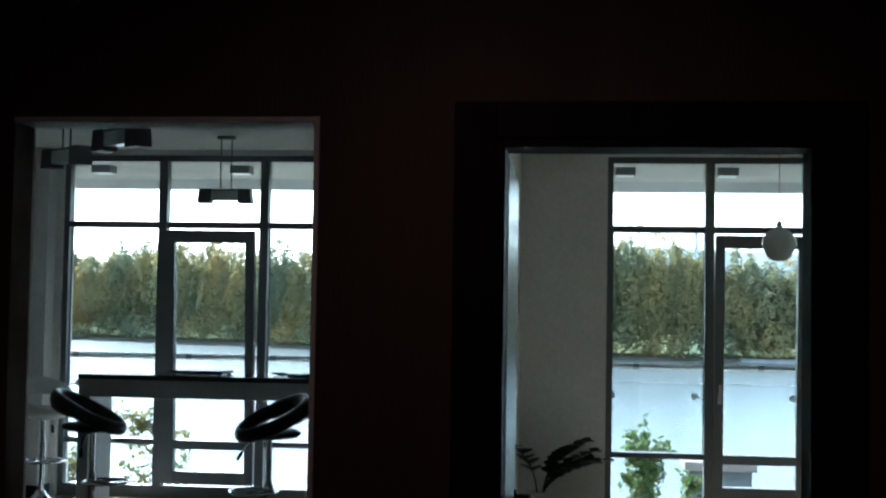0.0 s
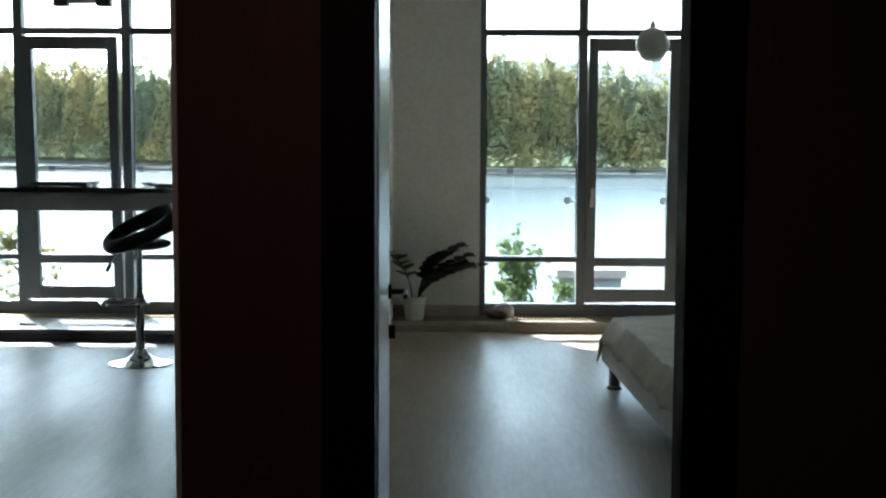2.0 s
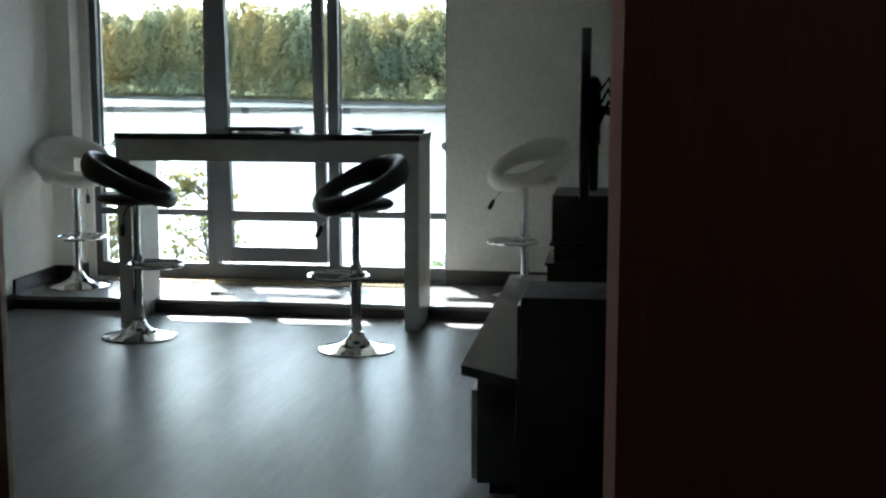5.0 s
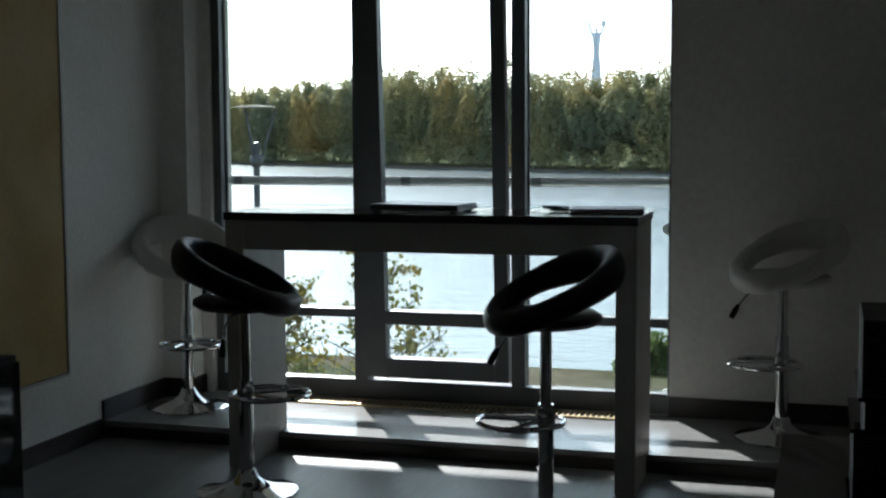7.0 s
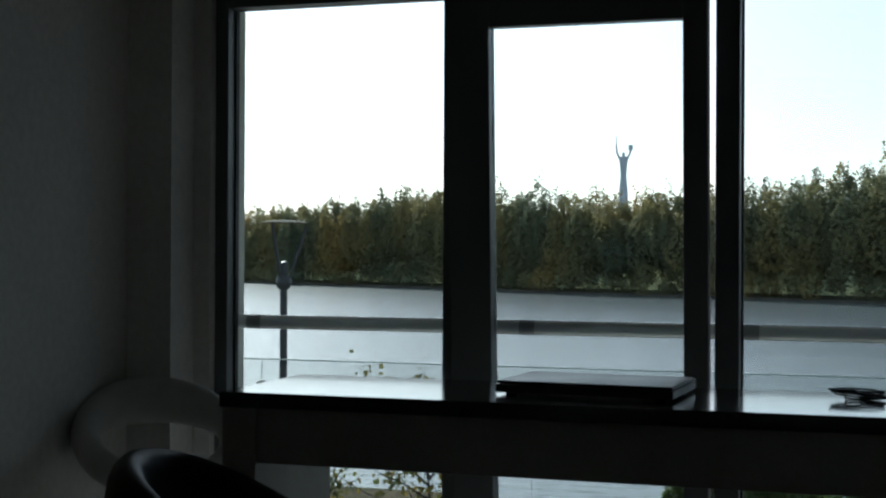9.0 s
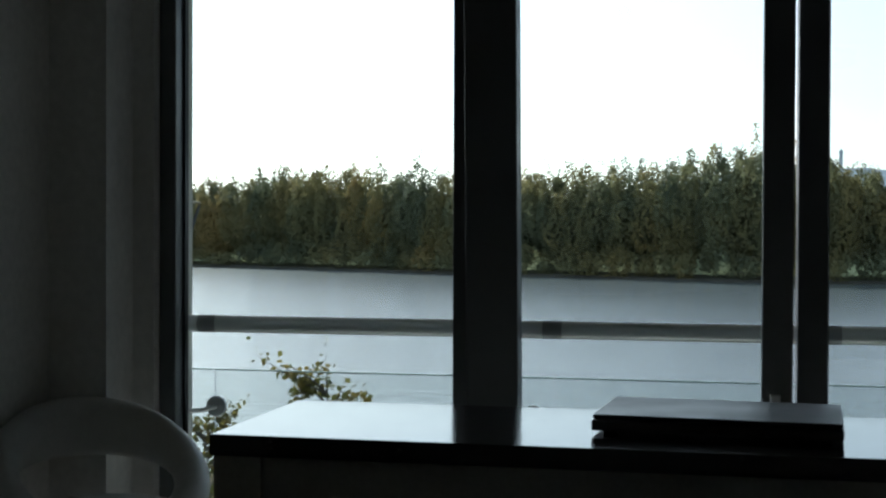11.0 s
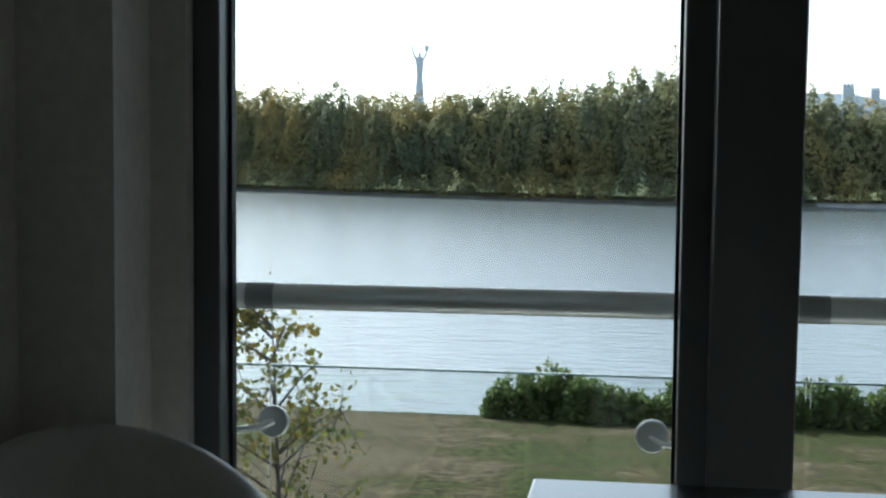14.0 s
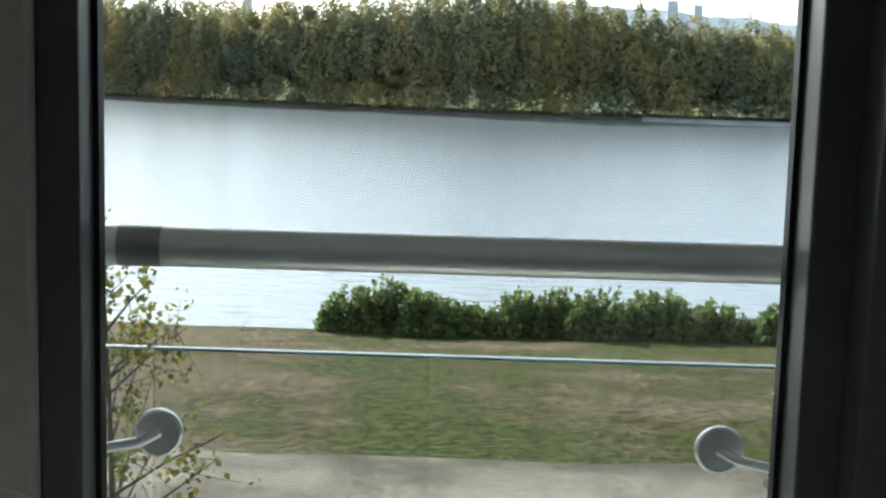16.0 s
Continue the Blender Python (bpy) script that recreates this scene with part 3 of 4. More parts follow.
# things on the table
lap = thing("laptop", pose(-1.21, 9.86, 1.11, 0, 0, -4), "closed dark laptop lying on the black tabletop", "laptop")
part("base_unit", boxes((-0.20, 0.20, -0.13, 0.13, 0.006, 0.024), bevel=0.004), M["grey_plastic"], lap)
part("lid", boxes((-0.198, 0.198, -0.128, 0.128, 0.0255, 0.033), bevel=0.004), M["grey_plastic"], lap)
for fx in (-0.17, 0.17):
    for fy in (-0.10, 0.10):
        part("foot", boxes((fx - 0.012, fx + 0.012, fy - 0.012, fy + 0.012, 0, 0.007), bevel=0.002), M["black_plastic"], lap)
fol = thing("folder", pose(-0.42, 9.88, 1.11, 0, 0, 6), "thin black folder lying on the black tabletop", "folder")
part("cover", boxes((-0.15, 0.15, -0.11, 0.11, 0, 0.008), bevel=0.003), M["black_plastic"], fol)
part("sheets", boxes((-0.145, 0.14, -0.105, 0.105, 0.0085, 0.015)), M["pot"], fol)
part("cover", boxes((-0.15, 0.15, -0.11, 0.11, 0.0155, 0.021), bevel=0.003), M["black_plastic"], fol)
bm = bmesh.new()
pts = []
for k in range(60):
    a = k * 0.55
    pts.append((0.045 * math.cos(a) + 0.02 * math.sin(2.3 * a), 0.028 * math.sin(a), 0.006 + 0.018 * (0.5 + 0.5 * math.sin(a * 0.9))))
sweep(bm, pts, 0.0022, 6)
cab = new("coiled_cable", mesh_of("coiled_cable", bm, M["black_plastic"], True))
cab.matrix_basis = pose(-0.645, 9.92, 1.108)
tagged(cab, "coiled black cable lying on the black tabletop", "cable")


# pendant lamps with a metal end at either side of a frosted bar
def pendant(m, label):
    root = thing("pendant_lamp", m, label, "lamp", "bar pendants")
    part("canopy", boxes((-0.065, 0.065, -0.03, 0.03, -0.022, 0.0), bevel=0.003), M["dull_steel"], root)
    for x in (-0.04, 0.04):
        bm = bmesh.new()
        sweep(bm, [(x, 0, -0.02), (x, 0, -0.385)], 0.005, 8)
        sweep(bm, [(x, 0, -0.20), (x, 0, -0.235)], 0.008, 8)
        part("rod", bm, M["dull_steel"], root)
    part("diffuser", boxes((-0.10, 0.10, -0.035, 0.035, -0.47, -0.40), bevel=0.004), M["frost"], root, "frosted pale diffuser")
    for sx in (-1, 1):
        bm = bmesh.new()
        box(bm, min(sx * 0.10, sx * 0.19), max(sx * 0.10, sx * 0.19), -0.045, 0.045, -0.49, -0.385, 0.005)
        for v in bm.verts:
            if v.co.z < -0.45 and abs(v.co.x) > 0.15:
                v.co.x += sx * 0.012
        part("end_cap", bm, M["dull_steel"], root)
    part("spine", boxes((-0.10, 0.10, -0.02, 0.02, -0.40, -0.385), bevel=0.002), M["dull_steel"], root)
    return root


pendant(pose(-1.08, 9.92, CEIL), "dark metal bar pendant with a frosted middle")
pendant(pose(-0.70, 6.70, CEIL, 0, 0, -38), "dark metal bar pendant hanging near the passage")
pendant(pose(-1.30, 7.5, CEIL, 0, 0, -38), "dark metal bar pendant farther into the room")

# low cabinet, speaker, audio rack and television along the partition
low = thing("media_cabinet", pose(PART_X0, 7.56, 0), "low grey media cabinet with black glossy top", "cabinet")
bm = bmesh.new()
prof = [(-0.02, -1.0), (-0.33, -1.0), (-0.555, -0.80), (-0.555, 1.2), (-0.02, 1.2)]
for z0, z1 in ((0.44, 0.475),):
    lo = [bm.verts.new((x, y, z0)) for x, y in prof]
    hi = [bm.verts.new((x, y, z1)) for x, y in prof]
    bm.faces.new(lo[::-1])
    bm.faces.new(hi)
    for k in range(5):
        bm.faces.new((lo[k], lo[(k + 1) % 5], hi[(k + 1) % 5], hi[k]))
bmesh.ops.recalc_face_normals(bm, faces=bm.faces[:])
part("top", bm, M["gloss_black"], low, "black glossy cabinet top")
part("body", boxes((-0.50, -0.02, -0.78, 1.18, 0.05, 0.44)), M["grey_plastic"], low)
for k in range(3):
    part("drawer", boxes((-0.522, -0.502, -0.77 + 0.65 * k, -0.13 + 0.65 * k, 0.06, 0.38), bevel=0.003), M["bar_body"], low)
part("plinth", boxes((-0.46, -0.04, -0.74, 1.14, 0, 0.05)), M["black_plastic"], low)

spk = thing("floor_speaker", pose(0.72, 6.45, 0), "tall black floor loudspeaker beside the media cabinet", "loudspeaker")
part("cabinet", boxes((-0.15, 0.13, -0.16, 0.16, 0.03, 0.80), bevel=0.006), M["black_plastic"], spk)
part("grille", boxes((-0.162, -0.151, -0.14, 0.14, 0.06, 0.77), bevel=0.004), M["black_leather"], spk)
part("plinth", boxes((-0.17, 0.14, -0.18, 0.18, 0.0, 0.03), bevel=0.003), M["gloss_black"], spk)

rack = thing("audio_rack", pose(0.735, 8.50, 0.475), "black audio rack of stacked players on the cabinet", "audio rack")
for z0, z1, w in ((0.0, 0.12, 0.20), (0.135, 0.21, 0.17), (0.225, 0.44, 0.18)):
    part("player", boxes((-w, 0.13, -0.21, 0.21, z0, z1), bevel=0.004), M["black_plastic"], rack)
part("shelf", boxes((-0.21, 0.14, -0.23, 0.23, 0.121, 0.134)), M["gloss_black"], rack)
part("shelf", boxes((-0.19, 0.14, -0.23, 0.23, 0.211, 0.224)), M["gloss_black"], rack)

tv = thing("television", pose(0.735, 7.16, 1.34, 0, 0, 2), "flat black television on a swivel wall arm", "television")
part("housing", boxes((-0.022, 0.010, -0.50, 0.50, -0.28, 0.28), bevel=0.006), M["black_plastic"], tv)
part("rear_cover", boxes((0.011, 0.040, -0.38, 0.38, -0.26, 0.12), bevel=0.012), M["black_plastic"], tv)
part("screen", boxes((-0.0245, -0.0225, -0.485, 0.485, -0.265, 0.265)), M["gloss_black"], tv)
bm = bmesh.new()
box(bm, 0.040, 0.05, -0.10, 0.10, -0.12, 0.10, 0.002)
sweep(bm, [(0.05, 0.0, 0.0), (0.09, -0.22, 0.0)], 0.016, 8)
sweep(bm, [(0.09, -0.22, 0.0), (0.13, 0.0, 0.0)], 0.016, 8)
box(bm, 0.125, 0.146, -0.06, 0.06, -0.14, 0.14, 0.002)
part("wall_arm", bm, M["black_plastic"], tv)
for k, (yy, drop) in enumerate(((-0.35, 0.1), (-0.28, 0.22), (-0.45, 0.33))):
    bm = bmesh.new()
    sweep(bm, [(0.035, yy, -0.05 + 0.06 * k), (0.07, yy - 0.05, 0.04 + 0.04 * k), (0.11, yy - 0.06, -0.02), (0.12, yy, -0.2 - drop * 0.4), (0.135, yy + 0.06, -0.30 - drop)], 0.006, 8)
    part("cable", bm, M["black_plastic"], tv, "", True)

# left wall: ochre panel and a black cabinet
pan = thing("wall_panel", pose(LEFT_X, 9.22, 1.30), "tall ochre fabric panel hung on the white wall", "picture")
part("canvas", boxes((0.004, 0.024, -0.43, 0.43, -0.93, 0.93), bevel=0.003), M["ochre"], pan)
part("edging", boxes((0.004, 0.03, 0.432, 0.445, -0.945, 0.945), (0.004, 0.03, -0.445, -0.432, -0.945, 0.945), (0.004, 0.03, -0.43, 0.43, -0.945, -0.932), (0.004, 0.03, -0.43, 0.43, 0.932, 0.945)), M["bar_body"], pan)
bx = thing("black_cabinet", pose(-2.54, 8.2, 0), "black cabinet with a green label by the wall", "cabinet")
part("body", boxes((-0.31, 0.22, -0.3, 0.3, 0.04, 0.66), bevel=0.006), M["black_plastic"], bx)
part("door", boxes((0.222, 0.24, -0.29, 0.29, 0.06, 0.64), bevel=0.003), M["gloss_black"], bx)
part("label", boxes((0.05, 0.15, -0.304, -0.301, 0.36, 0.45)), M["green"], bx, "small green label")
part("plinth", boxes((-0.29, 0.2, -0.28, 0.28, 0, 0.04)), M["black_plastic"], bx)


# floor grilles in front of the windows
def grille(x0, x1, label):
    root = thing("floor_grille", pose(0, 0, STEP_Z), label, "grille")
    ya, yb = 10.60, 10.72
    # flat black plate on the step, painted as the shade between the slats
    part("gap_shade", boxes((x0, x1, ya + 0.004, yb - 0.004, 0.0005, 0.002)), M["void"], root)
    part("rim", boxes((x0 - 0.012, x1 + 0.012, ya - 0.008, ya + 0.004, 0.0005, 0.009), (x0 - 0.012, x1 + 0.012, yb - 0.004, yb + 0.008, 0.0005, 0.009)), M["brass"], root)
    me = mesh_of("slat", boxes((-0.006, 0.006, ya + 0.005, yb - 0.005, 0.0022, 0.008)), M["brass"])
    n = int((x1 - x0) / 0.028)
    for k in range(n):
        piece("slat", me, root, pose(x0 + 0.014 + k * 0.028, 0, 0))


grille(-2.45, -0.40, "gold slatted floor grille along the living room window")
grille(1.95, 3.75, "gold slatted floor grille along the bedroom window")

# ---- bedroom ----
bed = thing("bed", pose(3.377, 7.36, 0, 0, 0, 2.75), "low birch bed with a rumpled cream quilt", "bed")
BX, BY = 0.93, 1.16
for x in (-BX + 0.06, BX - 0.06):
    for y in (-BY + 0.10, BY - 0.10):
        bm = bmesh.new()
        lathe(bm, [(0, 0), (0.045, 0), (0.045, 0.012), (0.033, 0.02), (0.033, 0.15), (0, 0.151)], 20, (x, y))
        part("leg", bm, M["sleeve"], bed, "round steel leg", True)
part("side_board", boxes((-BX, -BX + 0.03, -BY, BY, 0.15, 0.275), bevel=0.003), M["bed_board"], bed)
part("side_board", boxes((BX - 0.03, BX, -BY, BY, 0.15, 0.275), bevel=0.003), M["bed_board"], bed)
part("foot_board", boxes((-BX + 0.03, BX - 0.03, -BY, -BY + 0.03, 0.15, 0.275), bevel=0.003), M["bed_board"], bed)
part("foot_board", boxes((-BX + 0.03, BX - 0.03, BY - 0.03, BY, 0.15, 0.275), bevel=0.003), M["bed_board"], bed)
part("mattress", boxes((-BX + 0.06, BX - 0.06, -BY + 0.03, BY - 0.05, 0.255, 0.40), bevel=0.03), M["flower"], bed, "flowered mattress")
part("sheet", boxes((-BX + 0.07, BX - 0.07, -BY + 0.012, BY - 0.06, 0.345, 0.408), bevel=0.02), M["navy"], bed, "navy blue sheet")
bm = bmesh.new()
NX, NY = 70, 80
gridv = []
for j in range(NY + 1):
    row = []
    for i in range(NX + 1):
        u, v = -1 + 2 * i / NX, -1 + 2 * j / NY
        x, y = u * (BX + 0.07), 0.025 + v * (BY + 0.005) + 0.02 * (v < -0.9) * noise.noise(Vector((u * 6, 0, 3)))
        over = max(abs(x) - (BX - 0.05), 0) + max(y - (BY - 0.10), 0) * 0.9
        p = Vector((x * 3, y * 3, 0.3))
        z = 0.432 + 0.012 * noise.noise(p) + 0.010 * noise.noise(p * 2.7) + 0.006 * noise.noise(p * 7)
        z += 0.006 * abs(math.sin(5.5 * (x + y))) * abs(math.sin(5.5 * (x - y)))
        z -= 1.25 * over * (1 + 0.25 * noise.noise(Vector((x * 5, y * 5, 2))))
        if over > 0:
            x *= 1 - 0.35 * max(abs(x) - (BX - 0.05), 0) / (BX + 0.07)
            x += 0.012 * noise.noise(Vector((y * 9, z * 4, 1)))
            y += 0.012 * noise.noise(Vector((x * 9, z * 4, 5)))
        row.append(bm.verts.new((x, y, z)))
    gridv.append(row)
for r0, r1 in zip(gridv, gridv[1:]):
    for k in range(NX):
        bm.faces.new((r0[k], r0[k + 1], r1[k + 1], r1[k]))
q = part("quilt", bm, M["cream"], bed, "rumpled cream quilt", True)
sol = q.modifiers.new("thick", "SOLIDIFY")
sol.thickness = 0.012

# globe pendant
gl = thing("globe_pendant", pose(2.74, 9.05, CEIL), "smoked glass globe pendant on a thin cord", "lamp")
bm = bmesh.new()
lathe(bm, [(0.0, -0.90), (0.04, -0.895), (0.075, -0.87), (0.10, -0.82), (0.106, -0.79), (0.10, -0.755), (0.075, -0.712), (0.04, -0.69), (0.02, -0.685), (0, -0.684)], 28)
part("globe", bm, M["globe"], gl, "", True)
bm = bmesh.new()
lathe(bm, [(0.0, -0.685), (0.022, -0.685), (0.018, -0.66), (0.004, -0.64), (0, -0.639)], 12)
part("cap", bm, M["chrome"], gl, "", True)
bm = bmesh.new()
sweep(bm, [(0, 0, -0.64), (0, 0, -0.01)], 0.0025, 6)
part("cord", bm, M["grey_plastic"], gl)
bm = bmesh.new()
lathe(bm, [(0, -0.025), (0.045, -0.025), (0.05, -0.0), (0, 0)], 20)
part("rose", bm, M["pot"], gl, "", True)

# potted plant with paired leaflets
pl = thing("potted_plant", pose(1.20, 10.58, STEP_Z), "dark leafy plant in a white pot on the step", "plant")
bm = bmesh.new()
lathe(bm, [(0, 0), (0.062, 0), (0.068, 0.01), (0.085, 0.16), (0.092, 0.165), (0.092, 0.178), (0.08, 0.178), (0.078, 0.15), (0, 0.148)], 28)
part("pot", bm, M["pot"], pl, "white pot", True)
bm = bmesh.new()
lathe(bm, [(0, 0.152), (0.078, 0.152), (0.078, 0.145)], 20)
part("soil", bm, M["soil"], pl)
r3 = random.Random(11)
leaf_bm = bmesh.new()
rows_ = []
for k in range(5):
    t = k / 4
    w = 0.034 * math.sin(math.pi * (0.08 + 0.89 * t))
    rows_.append([leaf_bm.verts.new((s * w, 0.078 * t, 0.006 * (s != 0) + 0.012 * t * (1 - t))) for s in (-1, 0, 1)])
for r0, r1 in zip(rows_, rows_[1:]):
    for k in range(2):
        leaf_bm.faces.new((r0[k], r0[k + 1], r1[k + 1], r1[k]))
leaf_me = mesh_of("leaflet", leaf_bm, M["leaf"], True)
for s in range(9):
    az = r3.uniform(0, 2 * math.pi) if s > 4 else (-0.35 + 0.2 * s)
    lean = r3.uniform(0.16, 0.46) if s > 4 else r3.uniform(0.30, 0.48)
    hgt = r3.uniform(0.28, 0.46) if s > 4 else r3.uniform(0.22, 0.4)
    d = Vector((math.cos(az), math.sin(az), 0))
    if d.y > 0.2:
        d.y *= 0.25
    pts = [Vector((0.03 * d.x, 0.03 * d.y, 0.15)) + d * lean * (t ** 1.6) + Vector((0, 0, hgt * t * (1.25 - 0.4 * t))) for t in (i / 8 for i in range(9))]
    bm = bmesh.new()
    sweep(bm, pts, [0.007 - 0.0006 * i for i in range(9)], 6)
    stem = part("stem", bm, M["leaf"], pl, "", True)
    for i in range(3, 9):
        tang = (pts[min(i + 1, 8)] - pts[i - 1]).normalized()
        side = tang.cross(Vector((0, 0, 1)))
        side = side.normalized() if side.length > 0.01 else Vector((1, 0, 0))
        for sg in (-1, 1):
            out = (side * sg + tang * 0.55 + Vector((0, 0, r3.uniform(-0.1, 0.25)))).normalized()
            q4 = out.to_track_quat("Y", "Z").to_matrix().to_4x4()
            piece("leaflet", leaf_me, stem, Matrix.Translation(pts[i]) @ q4 @ Matrix.Scale(r3.uniform(1.15, 1.6), 4))

bg = thing("bundle", pose(1.83, 10.62, STEP_Z), "crumpled brown bag bundle on the window step", "bag")
for name, mt, cx, r, hz in (("bag", "bag", 0.0, 0.10, 0.085), ("wrapping", "pale_bag", 0.05, 0.075, 0.125)):
    bm = bmesh.new()
    bmesh.ops.create_icosphere(bm, subdivisions=3, radius=1.0)
    for v in bm.verts:
        k = 1 + 0.16 * noise.noise(v.co * 2.3 + Vector((cx * 50, 0, 0)))
        v.co = Vector((cx + v.co.x * r * k, v.co.y * r * 0.7 * k, hz * 0.5 + max(-1, v.co.z) * hz * 0.5 * k))
        v.co.z = max(0.0, v.co.z)
    part(name, bm, M[mt], bg, "", True)

bs = thing("radio", pose(4.08, 10.55, STEP_Z), "black portable loudspeaker with round cone on the step", "loudspeaker")
part("body", boxes((-0.14, 0.14, -0.08, 0.08, 0.0, 0.24), bevel=0.03), M["black_plastic"], bs)
bm = bmesh.new()
lathe(bm, [(0.0, 0.0), (0.03, 0.004), (0.055, -0.012), (0.075, 0.0), (0.082, 0.008), (0.088, 0.0), (0.088, -0.02)], 28)
cn = part("cone", bm, M["grey_plastic"], bs, "round grey loudspeaker cone", True)
cn.matrix_basis = pose(-0.05, -0.083, 0.11, 90, 0, 0)
part("handle", boxes((-0.10, 0.10, -0.015, 0.015, 0.235, 0.255), bevel=0.006), M["black_plastic"], bs)

# ---- balustrade outside ----
RY, RZ = 10.955, 1.193


def balustrade(x0, x1, posts, splices, label):
    root = thing("balustrade", pose(0, 0, 0), label, "railing")
    bm = bmesh.new()
    sweep(bm, [(x0, RY, RZ), (x1, RY, RZ)], 0.0232, 20)
    rail = part("handrail", bm, M["steel"], root, "round brushed steel handrail", True)
    for sx in splices:
        bm = bmesh.new()
        sweep(bm, [(sx - 0.05, RY, RZ), (sx, RY, RZ)], 0.0238, 20)
        part("sleeve", bm, M["sleeve"], rail, "dull grey joint sleeve", True)
    edges = [x0] + [sx - 0.025 for sx in splices] + [x1]
    for a, b in zip(edges, edges[1:]):
        gp_ = part("glass_panel", boxes((a + 0.004, b - 0.004, RY + 0.036, RY + 0.046, -0.15, 1.062)), M["rail_glass"], root, "clear glass panel")
        gp_.visible_shadow = False
        part("glass_edge", boxes((a + 0.004, b - 0.004, RY + 0.0365, RY + 0.0455, 1.0625, 1.066)), M["edge_glass"], gp_)
    for px, sd in posts:
        for pz in (0.964, 0.14):
            bm = bmesh.new()
            lathe(bm, [(0, 0.0), (0.027, 0.0), (0.029, 0.003), (0.029, 0.010), (0.026, 0.013), (0, 0.013)], 28)
            for v in bm.verts:
                v.co = Vector((px + v.co.x, RY + 0.035 - v.co.z, pz + v.co.y))
            fx = part("glass_clamp", bm, M["steel"], root, "round steel glass clamp", True)
            bm = bmesh.new()
            sweep(bm, [(px, RY + 0.024, pz), (px + sd * 0.02, RY - 0.0, pz - 0.006), (px + sd * 0.07, RY - 0.018, pz - 0.011), (px + sd * 0.17, RY - 0.06, pz - 0.012)], 0.0065, 10)
            part("arm", bm, M["steel"], fx, "", True)


balustrade(-3.1, 0.1, ((-2.567, -1), (-1.897, 1), (-1.69, -1), (-0.295, 1)), (-2.555, -1.612, -0.923), "glass balustrade with round steel handrail outside the window")
balustrade(1.3, 4.3, ((1.74, -1), (2.375, 1), (3.12, 1), (3.62, 1)), (1.95, 2.9, 3.7), "glass balustrade with steel handrail outside the bedroom")
for k, x in enumerate((-2.9, -1.6, -0.1, 1.86, 2.75, 3.9)):
    sl = thing("soffit_lamp", pose(x, 12.3, 2.88), "small dark square lamp under the soffit", "lamp", "soffit lamps")
    part("housing", boxes((-0.09, 0.09, -0.09, 0.09, -0.07, 0.0), bevel=0.004), M["grey_plastic"], sl)
    part("glass", boxes((-0.075, 0.075, -0.075, 0.075, -0.0745, -0.0705)), M["frost"], sl)

# ---- outdoors ----
def ground_z(y):
    for (ya, za), (yb, zb) in (((-200, -5.4), (28, -5.6)), ((28, -5.6), (40, -6.3)), ((40, -6.3), (57.5, -8.2)), ((57.5, -8.2), (60, -9.0)), ((60, -9.0), (70, -11)), ((70, -11), (5000, -11))):
        if ya <= y <= yb:
            return za + (zb - za) * (y - ya) / (yb - ya)
    return -11


WATER_Z = -8.5
xs = [-900, -400, -200, -120] + [-80 + 2.0 * i for i in range(81)] + [120, 200, 400, 900]
ys = [-150, 0, 11] + [14 + 1.0 * i for i in range(47)] + [64, 72, 150]
bm = bmesh.new()
grid = []
for y in ys:
    row = []
    for x in xs:
        bank = 1.2 * noise.noise(Vector((x * 0.06, 3.1, 0)))
        z = ground_z(y - bank) + (0.12 * noise.noise(Vector((x * 0.3, y * 0.3, 0))) if 14 <= y <= 62 else 0)
        row.append(bm.verts.new((x, y, z)))
    grid.append(row)
for r0, r1 in zip(grid, grid[1:]):
    for k in range(len(xs) - 1):
        bm.faces.new((r0[k], r0[k + 1], r1[k + 1], r1[k]))
gob = setting("ground", bm, M["grass"], "worn grass bank sloping to the river", "ground")
gob.data.polygons.foreach_set("use_smooth", [True] * len(gob.data.polygons))
setting("water", boxes((-3000, 3000, 50, 4500, WATER_Z - 0.5, WATER_Z)), M["water"], "wide rippled grey river", "water")
# sandy track in front of the house
bm = bmesh.new()
prev = None
for i in range(61):
    x = -60 + 2 * i
    ya, yb = 24 + 0.5 * noise.noise(Vector((x * 0.2, 7, 0))), 33.2 - 0.035 * x + 0.7 * noise.noise(Vector((x * 0.25, 1, 0)))
    rowv = [bm.verts.new((x, y, ground_z(y - 1.2 * noise.noise(Vector((x * 0.06, 3.1, 0)))) + 0.14)) for y in (ya, 27, 29, 31, yb)]
    if prev:
        for k in range(4):
            bm.faces.new((prev[k], rowv[k], rowv[k + 1], prev[k + 1]))
    prev = rowv
setting("path", bm, M["sand"], "pale sandy track across the grass", "path")


def cards(centres, sizes, rng, facing=None):
    """Corners of small leaf quads, turned at random or roughly across a facing direction."""
    n = len(centres)
    u = rng.normal(size=(n, 3))
    if facing is not None:
        f = facing + 0.32 * rng.normal(size=(n, 3))
        f /= np.linalg.norm(f, axis=1)[:, None]
        u -= (u * f).sum(1)[:, None] * f
    u /= np.linalg.norm(u, axis=1)[:, None]
    w = rng.normal(size=(n, 3)) if facing is None else np.cross(u, f)
    w -= (w * u).sum(1)[:, None] * u
    w /= np.linalg.norm(w, axis=1)[:, None]
    s = np.asarray(sizes)[:, None]
    a = centres + u * s
    b = centres + w * s * 0.75
    c = centres - u * s
    d = centres - w * s * 0.75
    v = np.stack([a, b, c, d], 1).reshape(-1, 3)
    return v


